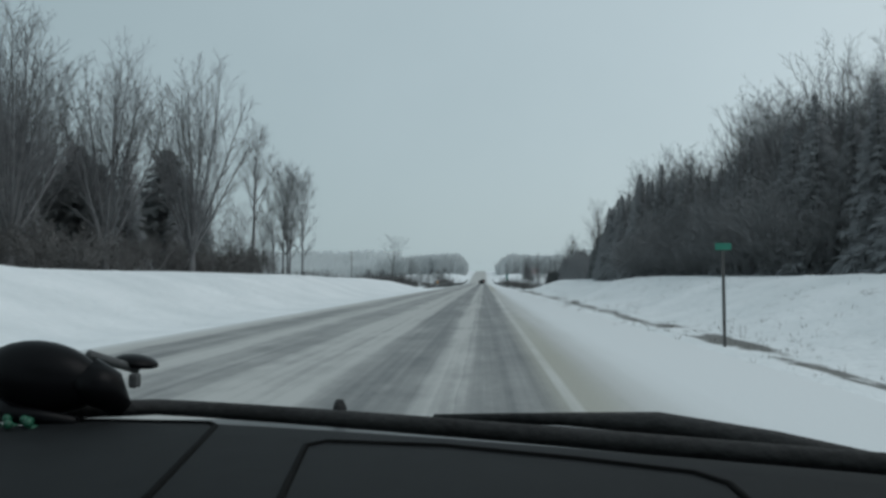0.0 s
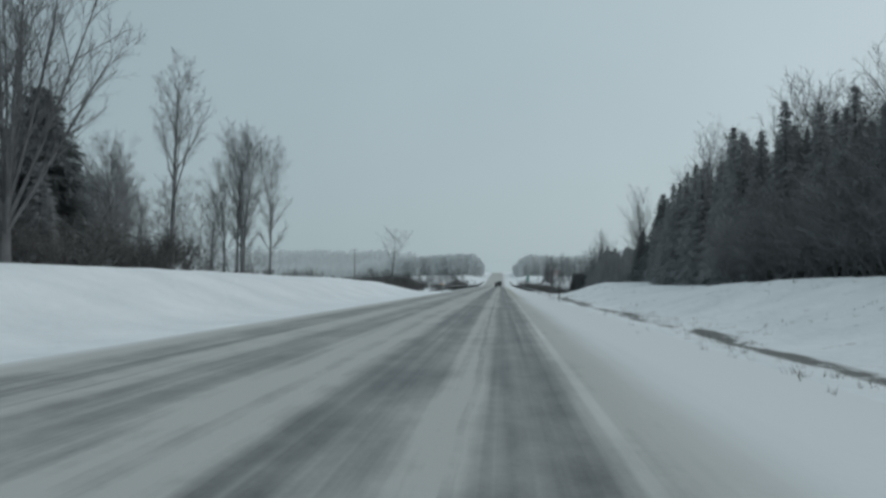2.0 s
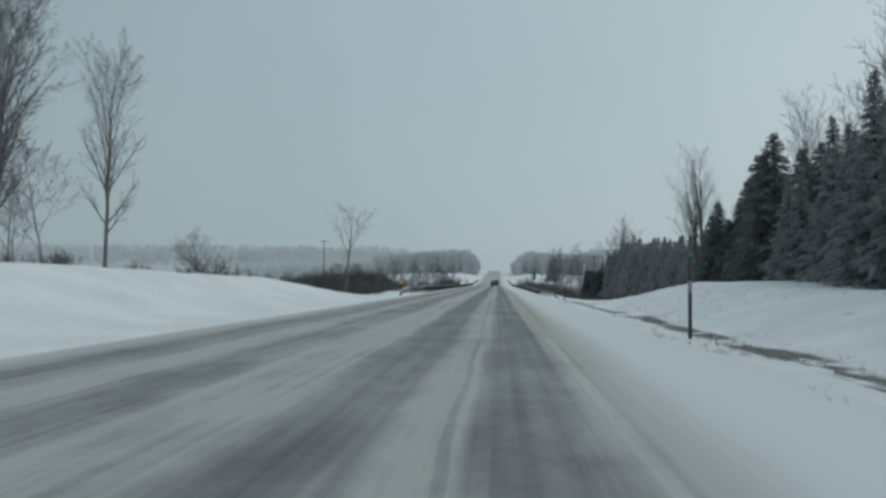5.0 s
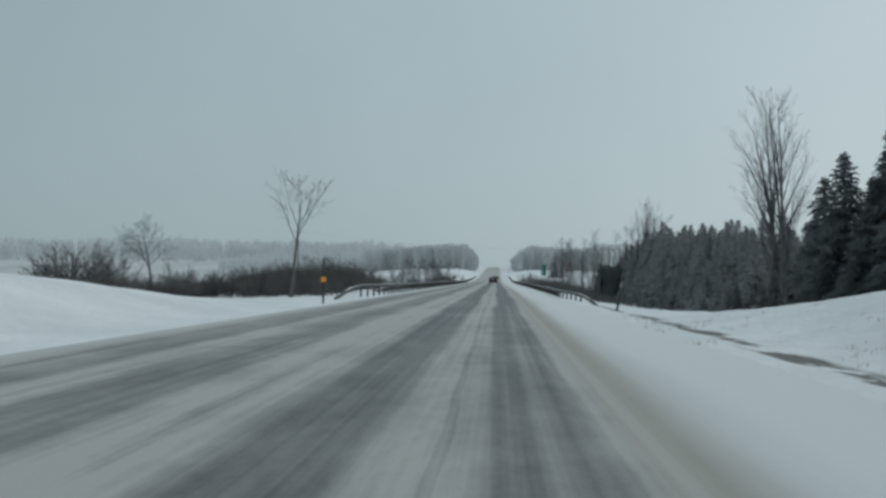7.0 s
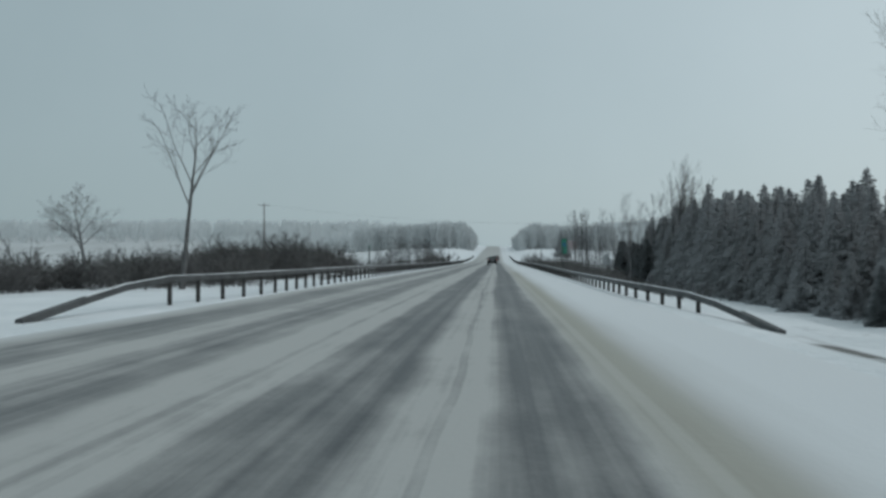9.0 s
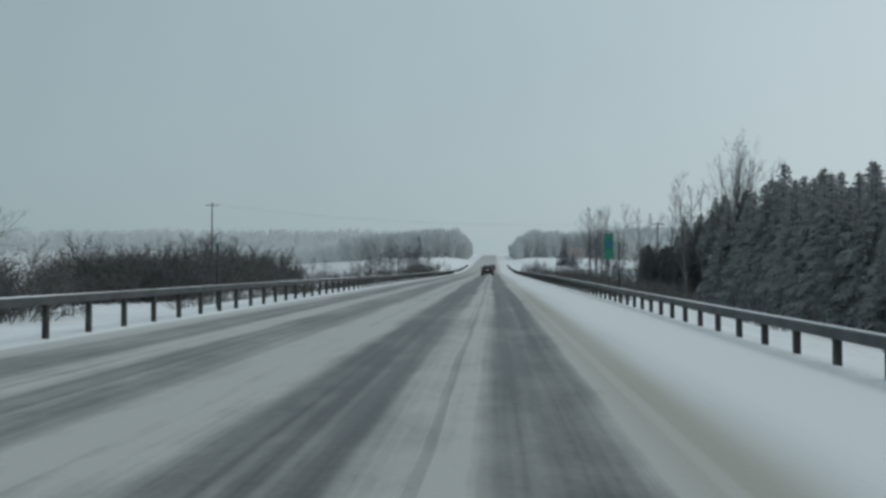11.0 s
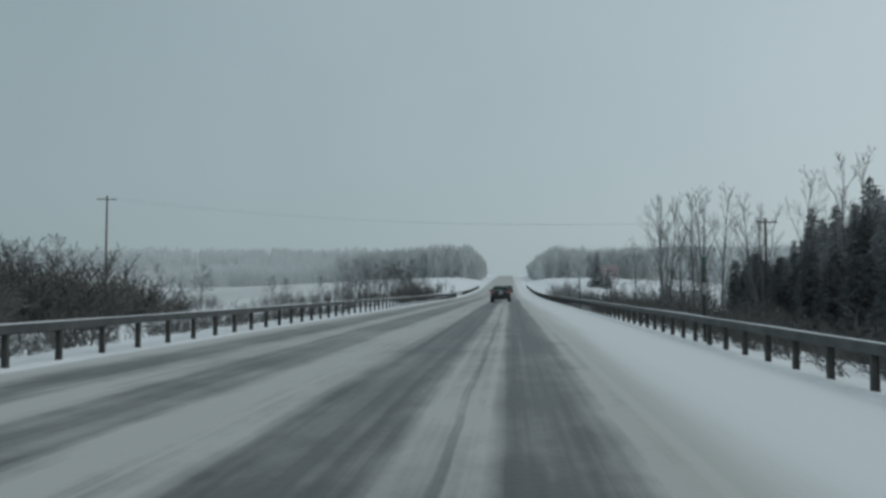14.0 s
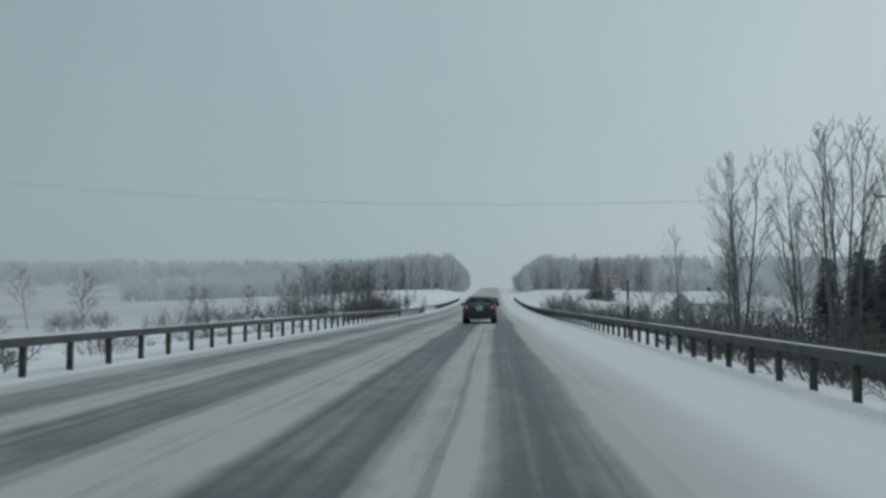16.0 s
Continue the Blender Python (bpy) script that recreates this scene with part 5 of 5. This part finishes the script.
    for sg in (-1, 1):
        part("exhaust", tube(bmesh.new(), [(sg * 0.5, -0.04, 0.30), (sg * 0.5, 0.25, 0.30)], [0.035, 0.035], 10), CHROME, root)
    part("brake_light", boxed(0, 0.78, 1.085, 0.3, 0.03, 0.025, 0.005), REDLENS, root, "high brake lamp")
    return root


sedan(-0.82, 274.4, road_z(274) + 0.01, PAINT, "black four-door saloon with red tail lamps on the snowy road")
sedan(-0.3, 362.0, road_z(362) + 0.01, STEEL, "grey saloon far ahead on the snowy road")


def carrier(x, y):
    """The car that the film was made from, standing where the film begins: an open shell with its dashboard."""
    root = thing("car", x, y, 0.012)
    tagged(root, "dark hatchback with a black dashboard on the snowy road", "car")
    secs = []
    for py, hw, lo, hi in ((-2.3, 0.72, 0.40, 0.86), (-2.15, 0.84, 0.28, 0.90), (-1.5, 0.90, 0.20, 0.90), (-0.4, 0.91, 0.18, 0.89), (0.6, 0.91, 0.18, 0.88), (1.2, 0.90, 0.20, 0.87), (1.6, 0.88, 0.22, 0.85), (1.95, 0.82, 0.26, 0.74), (2.1, 0.72, 0.30, 0.64), (2.16, 0.56, 0.36, 0.56)):
        mid = lo + (hi - lo) * 0.55
        c = [(0, lo), (hw * 0.8, lo), (hw * 0.95, lo + 0.08), (hw, mid), (hw * 0.97, hi - 0.08), (hw * 0.9, hi - 0.02), (hw * 0.5, hi + 0.01), (0, hi + 0.015)]
        secs.append([(a, py, b) for a, b in c] + [(-a, py, b) for a, b in c[-2:0:-1]])
    part("body", loft(secs), PAINT, root, smooth=True)
    part("roof", boxed(0, -1.05, 1.50, 1.24, 1.9, 0.05, 0.02), PAINT, root)
    for sg in (-1, 1):
        part("pillar", tube(bmesh.new(), [(sg * 0.87, 0.52, 0.86), (sg * 0.62, -0.16, 1.50)], [0.045, 0.04], 8), PAINT, root, smooth=True)
        part("pillar", tube(bmesh.new(), [(sg * 0.86, -0.95, 0.86), (sg * 0.60, -0.95, 1.50)], [0.045, 0.04], 8), PAINT, root, smooth=True)
        part("pillar", tube(bmesh.new(), [(sg * 0.82, -2.4, 0.86), (sg * 0.60, -1.9, 1.50)], [0.06, 0.05], 8), PAINT, root, smooth=True)
        for wy in (-1.45, 1.30):
            wheel = part("wheel", tube(bmesh.new(), [(sg * 0.70, wy, 0.31), (sg * 0.72, wy, 0.31), (sg * 0.90, wy, 0.31), (sg * 0.92, wy, 0.31)], [0.28, 0.31, 0.31, 0.28], 24), RUBBER, root, "black tyre", smooth=True)
            part("rim", tube(bmesh.new(), [(sg * 0.91, wy, 0.31), (sg * 0.928, wy, 0.31)], [0.2, 0.19], 20), ALLOY, wheel, "silver rim")
    # dashboard: a moulded pad whose far edge follows the sweep of the windscreen, with two raised lids
    def edge(u):
        return 0.83 - 0.43 * abs(u) ** 1.15

    k, m = 26, 12
    bm = bmesh.new()
    rows = []
    for j in range(m + 1):
        row = []
        for i in range(k + 1):
            u = -0.84 + 1.68 * i / k
            f = j / m
            py = 0.16 + (edge(u) - 0.16) * f
            drop = -0.09 * max(0.25 - f, 0) / 0.25 - 0.012 * smooth(0.93, 1.0, f)
            row.append(bm.verts.new((u, py, 1.004 + drop + 0.004 * math.sin(u * 3))))
        rows.append(row)
    for a, b in zip(rows, rows[1:]):
        for i in range(k):
            bm.faces.new((a[i], a[i + 1], b[i + 1], b[i]))
    r = bmesh.ops.extrude_face_region(bm, geom=list(bm.faces))
    bmesh.ops.translate(bm, vec=(0, 0, -0.13), verts=[q for q in r["geom"] if isinstance(q, bmesh.types.BMVert)])
    bmesh.ops.recalc_face_normals(bm, faces=bm.faces)
    dash = part("dashboard", bm, DASH, root, "dull black moulded dashboard", smooth=True)
    gaps = (((-0.10, 0.78), (0.0, 0.765), (0.09, 0.75), (0.101, 0.734), (0.12, 0.62), (0.141, 0.493), (0.15, 0.36)), ((0.24, 0.36), (0.2245, 0.493), (0.206, 0.64), (0.22, 0.658), (0.3175, 0.638), (0.42, 0.59), (0.49, 0.55), (0.505, 0.52), (0.50, 0.36)))
    for way in gaps:
        part("panel_gap", tube(bmesh.new(), [(a, b, 1.0035 + 0.004 * math.sin(a * 3)) for a, b in way], [0.0032] * len(way), 6), GAP, dash, "dark gap round a dashboard lid", smooth=True)
    lip = [(u / 20 * 0.84, edge(u / 20 * 0.84) + 0.012, 1.006) for u in range(-20, 21)]
    part("windscreen_seal", tube(bmesh.new(), lip, [0.0085] * len(lip), 8), RUBBER, root, "black rubber windscreen seal", smooth=True)
    part("wiper_blade", tube(bmesh.new(), [(0.30, 0.80, 1.002), (0.42, 0.75, 1.010), (0.50, 0.705, 1.014), (0.58, 0.65, 1.008), (0.66, 0.60, 0.998)], [0.004, 0.006, 0.010, 0.010, 0.008], 8), RUBBER, root, "black wiper blade", smooth=True)
    part("washer_nozzle", tube(bmesh.new(), [(0.06, 1.6, 0.83), (0.06, 1.6, 0.888), (0.06, 1.6, 0.902)], [0.014, 0.014, 0.008], 10), RUBBER, root, smooth=True)
    return root


DASH = material("dull_black_dash_plastic", (0.0062, 0.007, 0.0078), (0.0095, 0.0104, 0.0116), 40.0, 0.65, 0.1)
nodes_of(DASH)[0]["Principled BSDF"].inputs["Specular IOR Level"].default_value = 0.12
nodes_of(RUBBER)[0]["Principled BSDF"].inputs["Specular IOR Level"].default_value = 0.2
GAP = material("deep_black_gap", (0.002, 0.002, 0.002), (0.004, 0.004, 0.004), 30.0, 0.9, 0.0)
LENS = material("black_lens", (0.003, 0.003, 0.0035), (0.005, 0.005, 0.006), 20.0, 0.35, 0.0)
for _m in (GAP, LENS):
    nodes_of(_m)[0]["Principled BSDF"].inputs["Specular IOR Level"].default_value = 0.1
carrier(-0.35, 0.0)


def sunglasses(x, y, z, turn):
    """Lying on their folded arms, one lens turned up to the driver, the other beyond it."""
    root = thing("sunglasses", x, y, z, turn)
    tagged(root, "black wraparound sunglasses lying on the dashboard", "sunglasses")
    for cx, cy, cz, rx, ry, rz, tip in ((0.0, 0.0, 0.046, 0.062, 0.03, 0.036, 10), (0.062, 0.075, 0.052, 0.025, 0.02, 0.010, 8)):
        lens = bmesh.new()
        bmesh.ops.create_uvsphere(lens, u_segments=28, v_segments=14, radius=1.0)
        for q in lens.verts:
            q.co.z = q.co.z if q.co.z > 0 else q.co.z * (1.0 if rz > 0.02 else 0.5)
        bmesh.ops.transform(lens, matrix=Matrix.Translation((cx, cy, cz)) @ Matrix.Rotation(radians(tip), 4, "Y") @ Matrix.Diagonal((rx, ry, rz, 1)), verts=lens.verts)
        part("lens", lens, LENS, root, "black lens", smooth=True)
    part("temple", tube(bmesh.new(), [(0.045, -0.005, 0.05), (0.064, 0.0, 0.034), (0.078, 0.01, 0.012)], [0.02, 0.022, 0.010], 10), LENS, root, "thick black arm", smooth=True)
    part("temple", tube(bmesh.new(), [(-0.05, 0.0, 0.03), (-0.02, -0.02, 0.012), (0.05, -0.03, 0.006)], [0.012, 0.010, 0.006], 8), LENS, root, smooth=True)
    part("bridge", tube(bmesh.new(), [(0.036, 0.02, 0.066), (0.052, 0.045, 0.056), (0.066, 0.07, 0.046)], [0.006, 0.005, 0.005], 8), STEEL, root, "grey metal bridge", smooth=True)
    part("hinge", boxed(0.07, 0.055, 0.036, 0.010, 0.014, 0.016, 0.004), STEEL, root, "grey metal hinge")


sunglasses(-0.445, 0.79, 1.010, 0)


def beads(x, y, z):
    root = thing("bead_string", x, y, z)
    tagged(root, "string of small green beads on the dashboard", "beads")
    r = random.Random(3)
    for k in range(16):
        b = bmesh.new()
        bmesh.ops.create_uvsphere(b, u_segments=10, v_segments=7, radius=0.0045)
        bmesh.ops.translate(b, vec=(0.05 * math.cos(k * 0.5) + r.gauss(0, 0.003), 0.018 * math.sin(k * 0.5), 0.0045 + 0.008 * (k > 9)), verts=b.verts)
        part("bead", b, BEAD, root, smooth=True)


beads(-0.475, 0.735, 1.008)


def panel_sign(x, y):
    """A tall roadside sign of stacked panels."""
    base = ground_z(x, y)
    root = thing("panel_sign", x, y, base)
    tagged(root, "tall weathered sign of stacked red and white panels beside a spruce", "road sign")
    top = 7.2 - base
    for dx in (-1.7, 1.7):
        part("post", boxed(dx, 0, top / 2 - 0.3, 0.16, 0.16, top + 0.6, 0.01), POLE, root)
    for k in range(6):
        z = top - 0.35 - k * 0.98
        panel = part("panel", boxed(0, -0.12, z, 4.3, 0.07, 0.62, 0.02), REDBOARD if k < 3 else WHITE, root, "pale red panel" if k < 3 else "white panel")
        if k > 2:
            for dx in (-1.2, 0.5):
                part("lettering_bar", boxed(dx, -0.16, z, 1.3, 0.006, 0.24, 0.002), DARKBAR, panel, "dark bar of lettering")


panel_sign(26.1, 414)


def farmhouse(x, y, turn):
    """A low clapboard house under a snowy gable roof."""
    base = min(ground_z(x + dx, y + dy) for dx in (-4, 4) for dy in (-3, 3))
    root = thing("house", x, y, base, turn)
    tagged(root, "small grey clapboard house under a snow-covered gable roof", "house")
    hw, hd, eave, ridge = 4.2, 3.2, 2.5, 4.3
    bm = bmesh.new()
    box(bm, 0, 0, eave / 2 - 0.3, 2 * hw, 2 * hd, eave + 0.6)
    for sg in (-1, 1):
        q = [bm.verts.new((sg * hw, -hd, eave)), bm.verts.new((sg * hw, hd, eave)), bm.verts.new((sg * hw, 0, ridge))]
        bm.faces.new(q)
    # the wall takes the bark colour that is paled for haze
    part("wall", bm, BARK_HAZE, root, "pale grey clapboard wall")
    for sg in (-1, 1):
        slope = math.atan2(ridge - eave, hd)
        part("roof", boxed(0, sg * (hd / 2 + 0.15), (eave + ridge) / 2 + 0.05, 2 * hw + 0.7, (hd + 0.5) / math.cos(slope), 0.22, 0.05, Matrix.Rotation(-sg * slope, 4, "X")), SNOW, root, "snow-covered roof slope")
    part("chimney", boxed(1.4, 0.3, ridge + 0.3, 0.55, 0.55, 1.3, 0.02), BARK_DARK, root, "dark brick chimney")
    for dx in (-2.6, 0.2, 2.7):
        pane = part("window", boxed(dx, -hd - 0.02, 1.45, 0.95, 0.08, 1.15, 0.01), WHITE, root, "white window frame")
        part("pane", boxed(dx, -hd - 0.065, 1.45, 0.78, 0.02, 0.98), GLASS, pane, "dark window pane")
    door = part("door", boxed(-1.2, -hd - 0.02, 1.0, 0.9, 0.08, 2.0, 0.01), WHITE, root, "white door")
    part("door_handle", boxed(-0.85, -hd - 0.075, 1.0, 0.05, 0.04, 0.12, 0.01), STEEL, door)
    return root


farmhouse(37.5, 379, 18)


def dead_grass():
    """Blades of dead grass that stand out of the thin snow along the ditch."""
    r = random.Random(9)
    v, f = [], []
    for k in range(2200):
        y = r.uniform(-5, 132)
        x = 5.6 + 0.35 * math.sin(y * 0.13) + r.gauss(0, 0.7) + (r.random() < 0.4) * r.uniform(0, 5.5)
        if noise.noise(Vector((x * 0.3, y * 0.12, 7))) < -0.05:
            continue
        z = ground_z(x, y)
        for j in range(r.randint(3, 7)):
            a, h = r.random() * math.tau, r.uniform(0.04, 0.16)
            c = Vector((x + r.gauss(0, 0.07), y + r.gauss(0, 0.07), z - 0.03))
            tip = c + Vector((math.cos(a) * h * 0.8, math.sin(a) * h * 0.8, h))
            sd = Vector((-math.sin(a), math.cos(a), 0)) * 0.007
            i = len(v)
            v.extend([tuple(c - sd), tuple(c + sd), tuple(tip)])
            f.append((i, i + 1, i + 2))
    ob = mesh_part("dead_grass", raw("dead_grass", v, f), GRASS)
    tagged(ob, "dead brown grass standing out of thin snow", "grass", kind="stuff")


dead_grass()
